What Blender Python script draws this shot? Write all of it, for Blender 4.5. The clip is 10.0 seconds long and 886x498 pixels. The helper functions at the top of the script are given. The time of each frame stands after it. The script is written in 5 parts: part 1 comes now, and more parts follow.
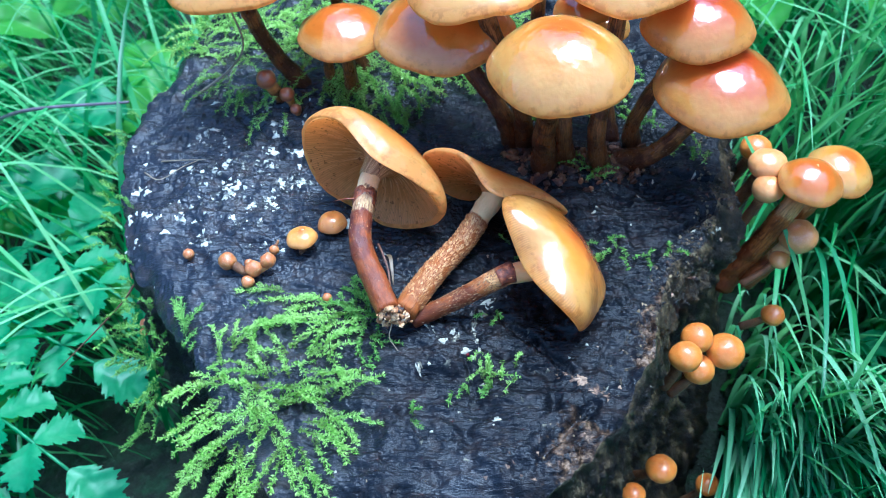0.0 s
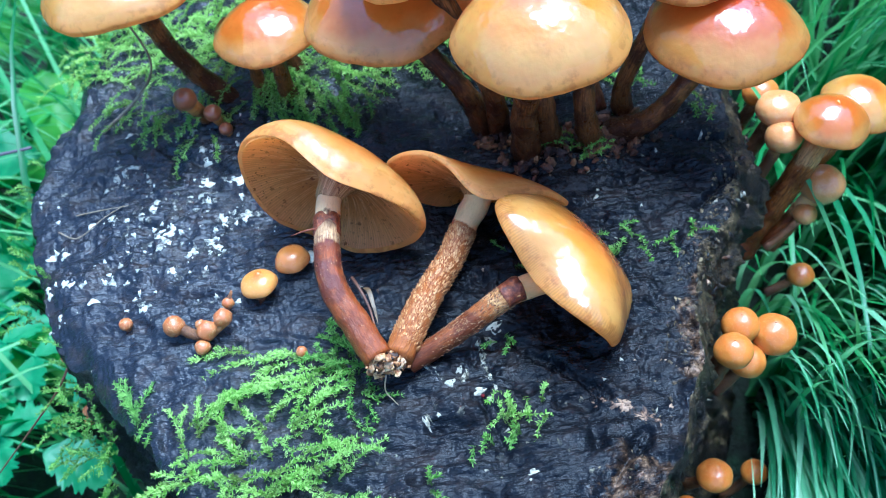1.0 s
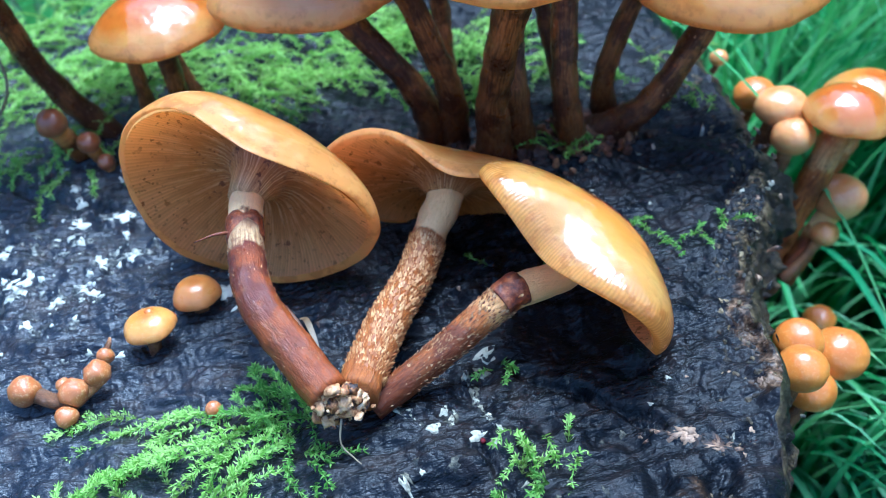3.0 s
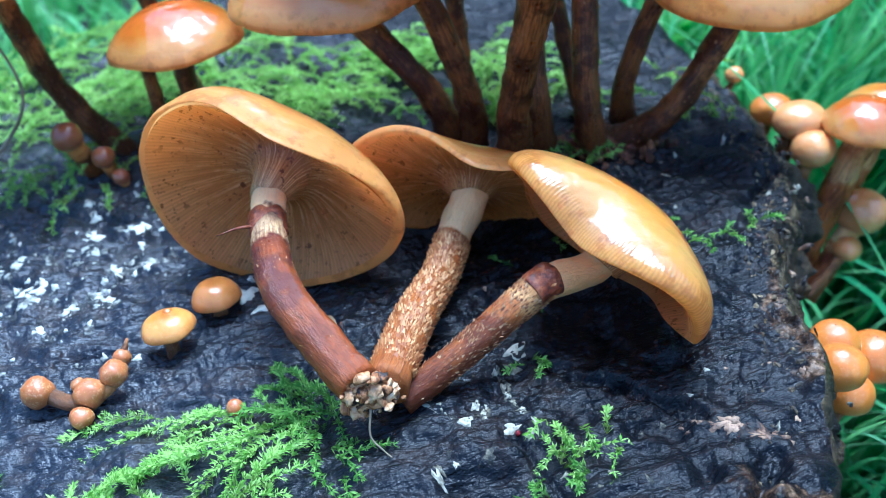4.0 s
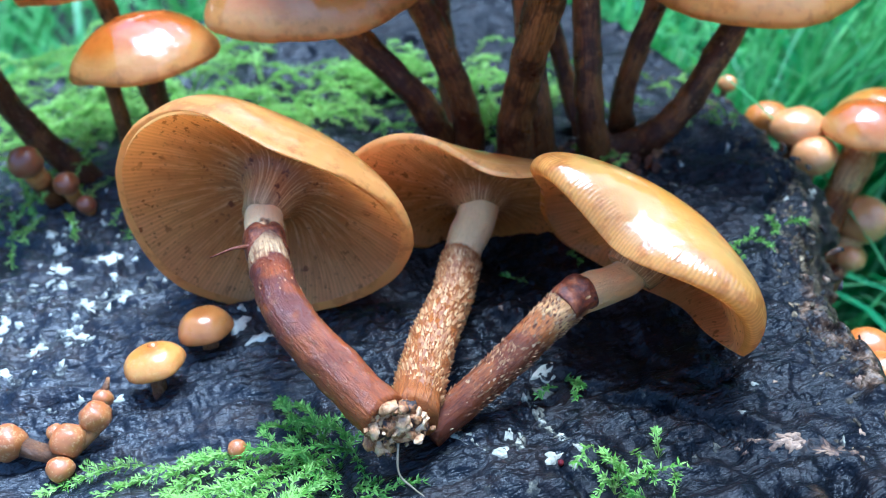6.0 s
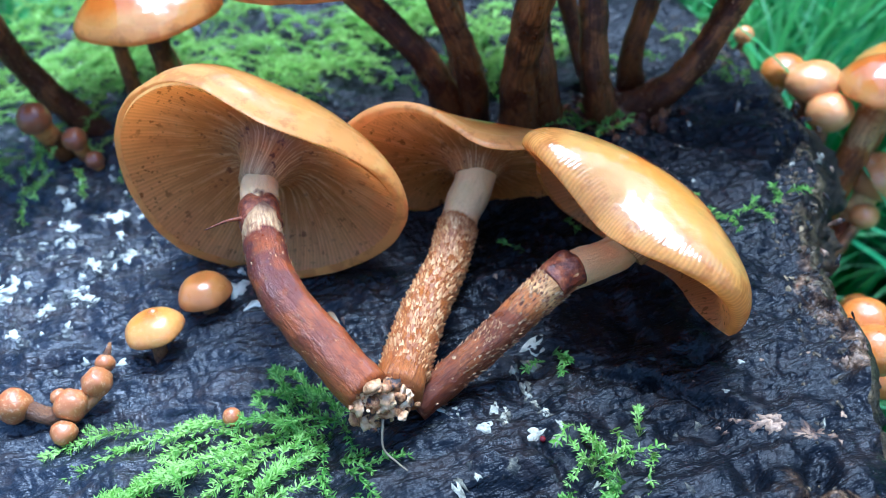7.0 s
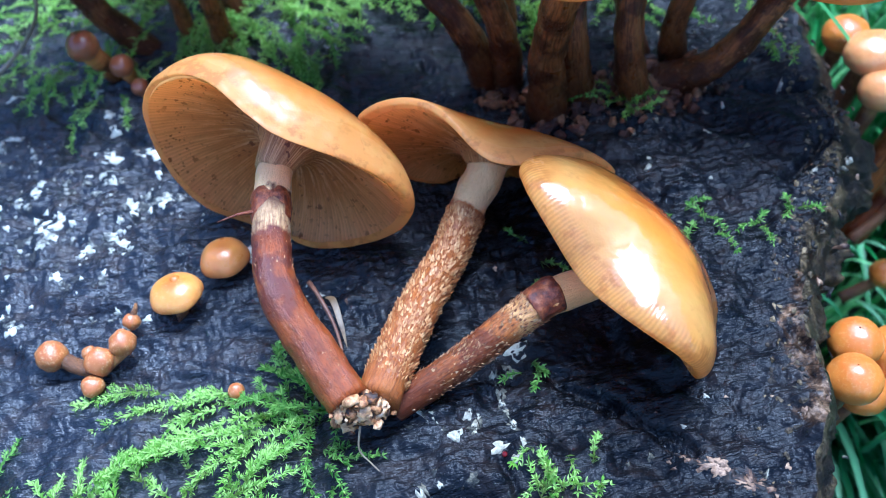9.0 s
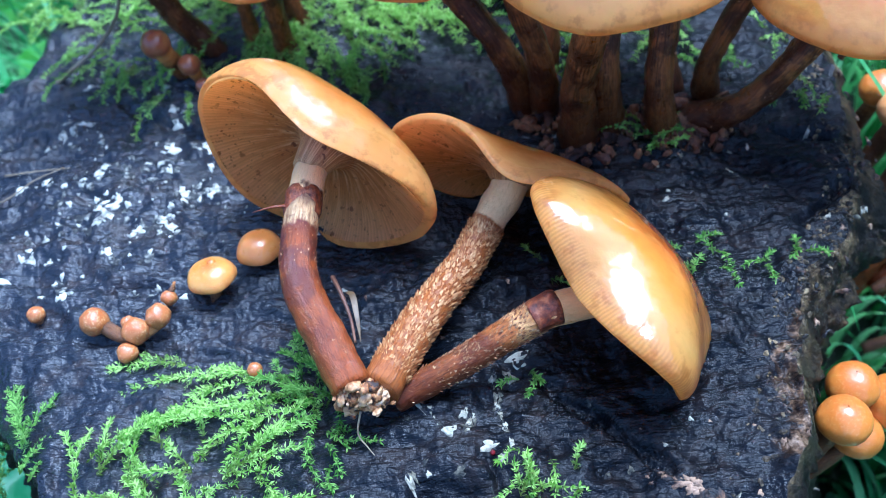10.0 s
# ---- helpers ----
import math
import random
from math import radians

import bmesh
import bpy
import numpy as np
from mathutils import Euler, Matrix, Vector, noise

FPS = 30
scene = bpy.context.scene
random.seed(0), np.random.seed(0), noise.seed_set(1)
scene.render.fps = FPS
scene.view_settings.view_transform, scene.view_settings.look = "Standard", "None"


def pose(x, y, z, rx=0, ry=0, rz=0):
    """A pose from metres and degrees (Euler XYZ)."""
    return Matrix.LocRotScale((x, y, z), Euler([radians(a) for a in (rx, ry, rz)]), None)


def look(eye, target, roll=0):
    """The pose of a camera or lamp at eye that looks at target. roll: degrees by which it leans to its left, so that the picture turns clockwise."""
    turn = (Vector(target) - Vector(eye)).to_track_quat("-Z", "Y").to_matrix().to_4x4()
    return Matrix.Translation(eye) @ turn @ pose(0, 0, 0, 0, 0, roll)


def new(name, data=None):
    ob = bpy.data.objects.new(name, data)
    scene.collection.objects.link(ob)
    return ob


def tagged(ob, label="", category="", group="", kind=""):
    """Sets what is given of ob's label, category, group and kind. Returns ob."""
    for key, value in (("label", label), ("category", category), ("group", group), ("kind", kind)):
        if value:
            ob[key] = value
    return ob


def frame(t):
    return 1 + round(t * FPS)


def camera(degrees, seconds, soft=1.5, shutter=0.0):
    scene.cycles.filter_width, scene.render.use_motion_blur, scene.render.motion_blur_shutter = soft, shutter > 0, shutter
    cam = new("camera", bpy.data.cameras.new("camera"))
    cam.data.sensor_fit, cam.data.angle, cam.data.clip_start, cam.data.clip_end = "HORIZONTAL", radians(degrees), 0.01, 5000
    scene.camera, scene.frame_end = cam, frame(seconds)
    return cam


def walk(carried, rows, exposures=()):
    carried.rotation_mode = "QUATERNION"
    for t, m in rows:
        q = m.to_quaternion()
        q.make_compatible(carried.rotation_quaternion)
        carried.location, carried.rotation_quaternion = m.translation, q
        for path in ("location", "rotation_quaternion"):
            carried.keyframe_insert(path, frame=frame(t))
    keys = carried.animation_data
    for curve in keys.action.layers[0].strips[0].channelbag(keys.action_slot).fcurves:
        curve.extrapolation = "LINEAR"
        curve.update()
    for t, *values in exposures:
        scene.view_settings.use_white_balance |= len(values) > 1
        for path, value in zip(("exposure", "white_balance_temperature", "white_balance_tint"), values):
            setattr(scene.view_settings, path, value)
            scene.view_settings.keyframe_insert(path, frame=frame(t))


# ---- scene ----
cam = camera(51.8, 10.0, 0.6)
METRES, EYE, TILT, LEAN, TURN = 0.29, 0.45, -45.0, 4.5, 0.0
ROWS = [
    (0.0, 0.0, 0.0, 0.0, 0.0, 0.0, 0.0),
    (0.5, -0.0132, 0.0724, 0.0489, -1.46, -0.72, 4.63),
    (1.0, -0.0291, 0.1945, 0.0486, -3.02, -1.66, 9.19),
    (1.5, -0.0391, 0.301, 0.0206, -4.38, -1.52, 10.99),
    (2.0, -0.0585, 0.3903, -0.0398, -6.02, 1.87, 11.65),
    (2.5, -0.07, 0.4414, -0.0604, -7.81, 5.83, 12.51),
    (4.0, -0.1174, 0.4944, -0.1322, -9.06, 13.15, 13.53),
    (4.5, -0.1266, 0.5085, -0.1457, -8.84, 14.85, 13.87),
    (5.0, -0.1568, 0.5424, -0.1423, -9.78, 15.64, 14.72),
    (6.5, -0.1564, 0.5629, -0.1198, -12.85, 13.59, 16.54),
    (7.0, -0.1229, 0.544, -0.0956, -10.2, 10.24, 15.26),
    (7.5, -0.0936, 0.5426, -0.0691, -8.43, 6.76, 14.02),
    (8.0, -0.0855, 0.5328, -0.0282, -7.34, 2.61, 12.68),
    (8.5, -0.0615, 0.5274, 0.0052, -6.47, -0.12, 11.54),
    (9.0, -0.0367, 0.4893, 0.0274, -4.91, -1.2, 9.84),
    (9.5, -0.0227, 0.4736, 0.0279, -2.74, -0.77, 6.85),
    (10.0, -0.0027, 0.4428, 0.0106, -0.7, 0.82, 4.52),
]
walk(cam, [(t, pose(0, 0, EYE, TILT, LEAN, TURN) @ pose(METRES * x, METRES * y, METRES * z, 90 + pitch, roll, yaw)) for t, x, y, z, yaw, pitch, roll in ROWS],
     exposures=[(0.0, 1.94, 4320, 0), (5.0, 1.97, 4300, 1), (7.0, 1.97, 4320, 3), (8.5, 1.89, 4360, 8), (10.0, 1.89, 4340, 7)])

# ---- world and light ----
SUN_DIR = Vector((0.22, 0.15, 1.0)).normalized()
world = bpy.data.worlds.new("sky")
scene.world = world
world.use_nodes = True
wn = world.node_tree
sky = wn.nodes.new("ShaderNodeTexSky")
sky.sky_type = "NISHITA"
sky.sun_disc = False
sky.sun_elevation = math.asin(SUN_DIR.z)
sky.sun_rotation = math.atan2(SUN_DIR.x, SUN_DIR.y)
sky.dust_density = 3.0
wn.links.new(sky.outputs[0], wn.nodes["Background"].inputs[0])
wn.nodes["Background"].inputs[1].default_value = 0.088
sun = new("sun", bpy.data.lights.new("sun", "SUN"))
sun.data.energy = 1.70
sun.data.angle = radians(32)
sun.data.color = (1.0, 0.97, 0.92)
sun.matrix_world = look(SUN_DIR * 5, (0, 0, 0))


# ---- materials ----
def material(name):
    m = bpy.data.materials.new(name)
    m.use_nodes = True
    return m, m.node_tree.nodes, m.node_tree.links, m.node_tree.nodes["Principled BSDF"]


def tex_noise(nodes, links, scale, detail=4, rough=0.6, vec=None):
    n = nodes.new("ShaderNodeTexNoise")
    n.inputs["Scale"].default_value = scale
    n.inputs["Detail"].default_value = detail
    n.inputs["Roughness"].default_value = rough
    if vec is None:
        vec = nodes.new("ShaderNodeTexCoord").outputs["Object"]
    links.new(vec, n.inputs["Vector"])
    return n.outputs["Fac"]


def ramp(nodes, links, fac, stops):
    r = nodes.new("ShaderNodeValToRGB")
    while len(r.color_ramp.elements) < len(stops):
        r.color_ramp.elements.new(0.5)
    for e, (p, c) in zip(r.color_ramp.elements, stops):
        e.position, e.color = p, (*c, 1)
    links.new(fac, r.inputs[0])
    return r.outputs[0]


def mixed(nodes, links, fac, a, b, kind="MIX"):
    n = nodes.new("ShaderNodeMix")
    n.data_type, n.blend_type = "RGBA", kind
    for sock, v in ((n.inputs[0], fac), (n.inputs[6], a), (n.inputs[7], b)):
        if isinstance(v, (int, float)):
            sock.default_value = v
        elif isinstance(v, tuple):
            sock.default_value = (*v, 1)
        else:
            links.new(v, sock)
    return n.outputs[2]


def math_node(nodes, links, op, a, b=0.0, c=0.0):
    n = nodes.new("ShaderNodeMath")
    n.operation = op
    for i, v in enumerate((a, b, c)):
        if isinstance(v, (int, float)):
            n.inputs[i].default_value = v
        else:
            links.new(v, n.inputs[i])
    return n.outputs[0]


def bump(nodes, links, bsdf, layers):
    prev = None
    for height, dist, strength in layers:
        b = nodes.new("ShaderNodeBump")
        b.inputs["Distance"].default_value = dist
        b.inputs["Strength"].default_value = strength
        links.new(height, b.inputs["Height"])
        if prev:
            links.new(prev, b.inputs["Normal"])
        prev = b.outputs[0]
    links.new(prev, bsdf.inputs["Normal"])
    links.new(prev, bsdf.inputs["Coat Normal"])


def attr(nodes, name):
    a = nodes.new("ShaderNodeAttribute")
    a.attribute_name = name
    return a.outputs["Fac"]


def cap_material(name, apex, mid, margin, rough=0.16, coat=1.0, ior=1.8, scurf=0.0, spread=(0.12, 0.48, 0.84), ridged=0.0):
    m, n, l, b = material(name)
    r = attr(n, "u")
    wob = tex_noise(n, l, 90, 3)
    rr = math_node(n, l, "ADD", r, math_node(n, l, "MULTIPLY_ADD", wob, 0.36, -0.18))
    col = ramp(n, l, rr, [(spread[0], apex), (spread[1], mid), (spread[2], margin), (0.97, (margin[0] * 0.95, margin[1] * 0.85, margin[2] * 0.75))])
    blot = ramp(n, l, tex_noise(n, l, 220, 5, 0.7), [(0.58, (0, 0, 0)), (0.72, (1, 1, 1))])
    col = mixed(n, l, math_node(n, l, "MULTIPLY", blot, 0.35), col, (0.42, 0.12, 0.02))
    rusty = ramp(n, l, tex_noise(n, l, 260, 4, 0.6), [(0.50, (0, 0, 0)), (0.60, (1, 1, 1))])
    rim = ramp(n, l, r, [(0.90, (0, 0, 0)), (0.98, (1, 1, 1))])
    col = mixed(n, l, math_node(n, l, "MULTIPLY", math_node(n, l, "MULTIPLY", rusty, rim), 0.5), col, (0.40, 0.11, 0.015))
    if scurf:
        specks = ramp(n, l, tex_noise(n, l, 1300, 4, 0.7), [(0.54, (0, 0, 0)), (0.64, (1, 1, 1))])
        col = mixed(n, l, math_node(n, l, "MULTIPLY", specks, scurf), col, (0.78, 0.50, 0.24))
    lines = math_node(n, l, "SINE", math_node(n, l, "MULTIPLY_ADD", attr(n, "a"), 230.0, math_node(n, l, "MULTIPLY", tex_noise(n, l, 200, 3), 8.0)))
    edge = ramp(n, l, math_node(n, l, "ADD", r, math_node(n, l, "MULTIPLY_ADD", wob, 0.10, -0.05)), [(0.945, (0, 0, 0)), (0.985, (1, 1, 1))])
    lines = math_node(n, l, "MULTIPLY", math_node(n, l, "MULTIPLY_ADD", lines, 0.5, 0.5), edge)
    col = mixed(n, l, math_node(n, l, "MULTIPLY", lines, ridged), col, (0.40, 0.13, 0.025))
    l.new(col, b.inputs["Base Color"])
    rg = math_node(n, l, "ADD", math_node(n, l, "MULTIPLY_ADD", tex_noise(n, l, 160, 4), 0.25, rough - 0.08), math_node(n, l, "MULTIPLY", rim, 0.05 if ridged else 0.35))
    l.new(rg, b.inputs["Roughness"])
    b.inputs["Subsurface Weight"].default_value = 0.25
    b.inputs["Subsurface Radius"].default_value = (0.004, 0.0015, 0.0005)
    b.inputs["Subsurface Scale"].default_value = 0.6
    l.new(math_node(n, l, "MULTIPLY", ramp(n, l, r, [(0.985 if ridged else 0.93, (1, 1, 1)), (0.998 if ridged else 0.985, (0.12, 0.12, 0.12))]), coat), b.inputs["Coat Weight"])
    l.new(math_node(n, l, "MULTIPLY_ADD", tex_noise(n, l, 180, 4, 0.6), 0.16, 0.03), b.inputs["Coat Roughness"])
    b.inputs["Coat IOR"].default_value = ior
    bump(n, l, b, [(tex_noise(n, l, 75, 3, 0.5), 0.0026, 0.5), (tex_noise(n, l, 260, 3, 0.55), 0.00040, 0.5), (tex_noise(n, l, 1500, 3), 0.00006, 0.25), (lines, 0.00012 * ridged, 0.6)])
    return m


CAP_ORANGE = cap_material("cap_orange", (0.52, 0.115, 0.009), (0.68, 0.20, 0.016), (0.90, 0.47, 0.12), spread=(0.30, 0.74, 0.96))
CAP_PALE = cap_material("cap_pale", (0.56, 0.13, 0.010), (0.78, 0.30, 0.032), (0.88, 0.49, 0.12), spread=(0.18, 0.55, 0.86))
CAP_RIDGED = cap_material("cap_ridged_margin", (0.56, 0.13, 0.010), (0.78, 0.30, 0.032), (0.88, 0.49, 0.12), spread=(0.18, 0.55, 0.86), ridged=0.35)
CAP_RED = cap_material("cap_red", (0.40, 0.048, 0.006), (0.62, 0.15, 0.014), (0.84, 0.42, 0.09), spread=(0.30, 0.66, 0.93))
CAP_BROWN = cap_material("cap_brown", (0.22, 0.065, 0.02), (0.28, 0.09, 0.03), (0.32, 0.13, 0.05), 0.3, 0.35, 1.5)
CAP_OLIVE = cap_material("cap_olive", (0.42, 0.14, 0.022), (0.54, 0.20, 0.034), (0.50, 0.20, 0.045), 0.25, 0.4, 1.45)
CAP_BUD = cap_material("cap_bud", (0.42, 0.13, 0.028), (0.46, 0.17, 0.040), (0.34, 0.10, 0.026), 0.42, 0.35, 1.45, 0.5)
CAP_ROSY = cap_material("cap_rosy_cream", (0.62, 0.24, 0.06), (0.72, 0.34, 0.11), (0.62, 0.29, 0.10), 0.3, 0.4, 1.45, 0.35)
CAP_SMALL = cap_material("cap_small_amber", (0.52, 0.145, 0.014), (0.64, 0.23, 0.026), (0.68, 0.31, 0.06), 0.30, 0.35, 1.5, 0.22)


def gill_material():
    m, n, l, b = material("gill_flesh")
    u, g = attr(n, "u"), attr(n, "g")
    # Rim flesh is paler; the dark inner zone also carries the bowl's shade.
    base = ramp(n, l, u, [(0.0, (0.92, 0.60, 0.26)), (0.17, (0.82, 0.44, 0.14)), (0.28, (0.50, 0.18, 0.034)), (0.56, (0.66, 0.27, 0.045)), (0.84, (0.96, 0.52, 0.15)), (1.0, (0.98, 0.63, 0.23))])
    # Shade between the gills put into colour, strongest near the stem.
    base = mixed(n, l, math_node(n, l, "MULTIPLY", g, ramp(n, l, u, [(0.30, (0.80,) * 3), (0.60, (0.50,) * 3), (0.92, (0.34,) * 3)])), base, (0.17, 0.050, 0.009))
    a = attr(n, "a")
    fan = n.new("ShaderNodeCombineXYZ")
    l.new(math_node(n, l, "MULTIPLY", math_node(n, l, "SINE", a), 9.0), fan.inputs[0])
    l.new(math_node(n, l, "MULTIPLY", math_node(n, l, "COSINE", a), 9.0), fan.inputs[1])
    l.new(math_node(n, l, "MULTIPLY", u, 1.6), fan.inputs[2])
    rays = tex_noise(n, l, 2.2, 4, 0.65, fan.outputs[0])
    # Radiating streaks carry uneven gill shade as colour, stronger near the stem.
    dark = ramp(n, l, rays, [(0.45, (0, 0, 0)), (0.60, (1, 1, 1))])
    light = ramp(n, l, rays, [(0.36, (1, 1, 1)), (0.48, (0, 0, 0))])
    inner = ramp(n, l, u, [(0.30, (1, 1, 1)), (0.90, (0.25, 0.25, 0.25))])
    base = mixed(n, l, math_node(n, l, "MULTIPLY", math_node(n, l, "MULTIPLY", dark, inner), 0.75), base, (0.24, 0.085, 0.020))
    base = mixed(n, l, math_node(n, l, "MULTIPLY", math_node(n, l, "MULTIPLY", light, inner), 0.55), base, (0.92, 0.60, 0.28))
    stain = ramp(n, l, tex_noise(n, l, 90, 4, 0.6), [(0.46, (0, 0, 0)), (0.72, (1, 1, 1))])
    base = mixed(n, l, math_node(n, l, "MULTIPLY", stain, 0.40), base, (0.40, 0.16, 0.04))
    zone = ramp(n, l, tex_noise(n, l, 60, 3, 0.6), [(0.40, (0.0,) * 3), (0.56, (1.0,) * 3)])
    spots = ramp(n, l, tex_noise(n, l, 620, 2, 0.4), [(0.645, (0, 0, 0)), (0.668, (1, 1, 1))])
    small = ramp(n, l, tex_noise(n, l, 1100, 2, 0.4), [(0.66, (0, 0, 0)), (0.69, (1, 1, 1))])
    dots = math_node(n, l, "MULTIPLY", math_node(n, l, "MAXIMUM", spots, math_node(n, l, "MULTIPLY", small, 0.8)), zone)
    base = mixed(n, l, math_node(n, l, "MULTIPLY", dots, 0.95), base, (0.09, 0.018, 0.006))
    l.new(base, b.inputs["Base Color"])
    b.inputs["Roughness"].default_value = 0.5
    b.inputs["Subsurface Weight"].default_value = 0.15
    b.inputs["Subsurface Radius"].default_value = (0.003, 0.0015, 0.0006)
    b.inputs["Subsurface Scale"].default_value = 0.5
    bump(n, l, b, [(tex_noise(n, l, 900, 3), 0.0002, 0.4)])
    return m


def stem_material(name, low, mid, high, ring_at=0.75, wet=0.1):
    m, n, l, b = material(name)
    u = attr(n, "u")
    uu = math_node(n, l, "MULTIPLY_ADD", tex_noise(n, l, 300, 4), 0.12, math_node(n, l, "SUBTRACT", u, 0.06))
    col = ramp(n, l, uu, [(0.0, low), (ring_at - 0.115, mid), (ring_at - 0.085, tuple(0.35 * p + 0.65 * q for p, q in zip(mid, high))), (ring_at - 0.012, mid), (ring_at + 0.012, high), (0.96, (high[0] * 0.92, high[1] * 0.82, high[2] * 0.7))])
    patch = ramp(n, l, tex_noise(n, l, 110, 3, 0.6), [(0.46, (0, 0, 0)), (0.55, (1, 1, 1))])
    body = ramp(n, l, u, [(0.0, (0.85,) * 3), (ring_at - 0.16, (0.85,) * 3), (ring_at - 0.10, (0.0,) * 3)])
    col = mixed(n, l, math_node(n, l, "MULTIPLY", patch, body), col, low)
    grain = n.new("ShaderNodeCombineXYZ")
    a = attr(n, "a")
    l.new(math_node(n, l, "MULTIPLY", math_node(n, l, "SINE", a), 1.6), grain.inputs[0])
    l.new(math_node(n, l, "MULTIPLY", math_node(n, l, "COSINE", a), 1.6), grain.inputs[1])
    l.new(math_node(n, l, "MULTIPLY", u, 5.0), grain.inputs[2])
    fibres = tex_noise(n, l, 5.0, 6, 0.72, grain.outputs[0])
    lower = ramp(n, l, u, [(ring_at - 0.10, (1, 1, 1)), (ring_at, (0.10, 0.10, 0.10))])
    streak = ramp(n, l, fibres, [(0.44, (0, 0, 0)), (0.60, (1, 1, 1))])
    col = mixed(n, l, math_node(n, l, "MULTIPLY", math_node(n, l, "MULTIPLY", streak, lower), 0.75), col, (low[0] * 0.40, low[1] * 0.30, low[2] * 0.35))
    pale = ramp(n, l, tex_noise(n, l, 900, 4, 0.7), [(0.60, (0, 0, 0)), (0.68, (1, 1, 1))])
    col = mixed(n, l, math_node(n, l, "MULTIPLY", math_node(n, l, "MULTIPLY", pale, lower), 0.22), col, (0.60, 0.33, 0.13))
    l.new(col, b.inputs["Base Color"])
    l.new(math_node(n, l, "MULTIPLY_ADD", tex_noise(n, l, 250, 3), 0.5, 0.10), b.inputs["Roughness"])
    b.inputs["Specular IOR Level"].default_value = 0.25
    b.inputs["Subsurface Weight"].default_value = 0.2
    b.inputs["Subsurface Radius"].default_value = (0.004, 0.002, 0.001)
    b.inputs["Subsurface Scale"].default_value = 0.6
    b.inputs["Coat Weight"].default_value = wet
    b.inputs["Coat Roughness"].default_value = 0.12
    bump(n, l, b, [(fibres, 0.0008, 0.55), (tex_noise(n, l, 600, 3, 0.6), 0.0006, 0.55)])
    return m


def flesh_glow(m, weight, colour):
    """Flesh that passes some of the light from above, most of it at the thin margin."""
    n, l = m.node_tree.nodes, m.node_tree.links
    t = n.new("ShaderNodeBsdfTranslucent")
    src = n["Principled BSDF"].inputs["Base Color"].links[0].from_socket
    l.new(mixed(n, l, 0.5, src, colour), t.inputs[0])
    mx = n.new("ShaderNodeMixShader")
    l.new(ramp(n, l, attr(n, "u"), [(0.25, (0.18 * weight,) * 3), (0.92, (weight,) * 3)]), mx.inputs[0])
    l.new(n["Principled BSDF"].outputs[0], mx.inputs[1])
    l.new(t.outputs[0], mx.inputs[2])
    l.new(mx.outputs[0], n["Material Output"].inputs["Surface"])


for skin in (CAP_ORANGE, CAP_PALE, CAP_RIDGED, CAP_RED):
    flesh_glow(skin, 0.47, (1.0, 0.62, 0.20))
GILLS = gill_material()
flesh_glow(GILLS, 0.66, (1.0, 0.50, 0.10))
STEM_PURPLE = stem_material("stem_purple_brown", (0.32, 0.075, 0.010), (0.066, 0.011, 0.014), (0.98, 0.66, 0.31), 0.625, 0.3)
STEM_SCALY = stem_material("stem_scaly_orange", (0.36, 0.11, 0.018), (0.36, 0.11, 0.022), (0.98, 0.65, 0.29), 0.60)
STEM_RUST = stem_material("stem_rust_brown", (0.14, 0.028, 0.005), (0.42, 0.135, 0.024), (0.95, 0.58, 0.22), 0.60)
STEM_DARK = stem_material("stem_dark_brown", (0.065, 0.019, 0.007), (0.44, 0.17, 0.040), (0.58, 0.27, 0.07), 0.72)
STEM_BUD = stem_material("stem_bud", (0.16, 0.07, 0.03), (0.34, 0.16, 0.06), (0.46, 0.22, 0.08), 0.8)


def plain_material(name, stops, scale, rough, bumps, island=0.0, sss=0.0):
    """Noise-mottled colour; island: how far separate pieces differ in tone."""
    m, n, l, b = material(name)
    fac = tex_noise(n, l, scale, 5, 0.65)
    if island:
        g = n.new("ShaderNodeNewGeometry").outputs["Random Per Island"]
        fac = math_node(n, l, "MULTIPLY_ADD", math_node(n, l, "SUBTRACT", g, 0.5), island, fac)
    l.new(ramp(n, l, fac, stops), b.inputs["Base Color"])
    b.inputs["Roughness"].default_value = rough
    if bumps:
        bump(n, l, b, [(tex_noise(n, l, s, 5, 0.65), d, k) for s, d, k in bumps])
    if sss:
        b.inputs["Subsurface Weight"].default_value = sss
        b.inputs["Subsurface Radius"].default_value = (0.002, 0.002, 0.001)
        b.inputs["Subsurface Scale"].default_value = 0.5
    return m


def leaf_material(name, stops, scale, rough, island):
    """Thin foliage that lets some light through."""
    m = plain_material(name, stops, scale, rough, [(900, 0.0002, 0.3)], island)
    n, l = m.node_tree.nodes, m.node_tree.links
    b = n["Principled BSDF"]
    t = n.new("ShaderNodeBsdfTranslucent")
    src = b.inputs["Base Color"].links[0].from_socket
    l.new(mixed(n, l, 0.35, src, (0.26, 0.45, 0.09)), t.inputs[0])
    mx = n.new("ShaderNodeMixShader")
    mx.inputs[0].default_value = 0.45
    l.new(b.outputs[0], mx.inputs[1])
    l.new(t.outputs[0], mx.inputs[2])
    l.new(mx.outputs[0], n["Material Output"].inputs["Surface"])
    return m


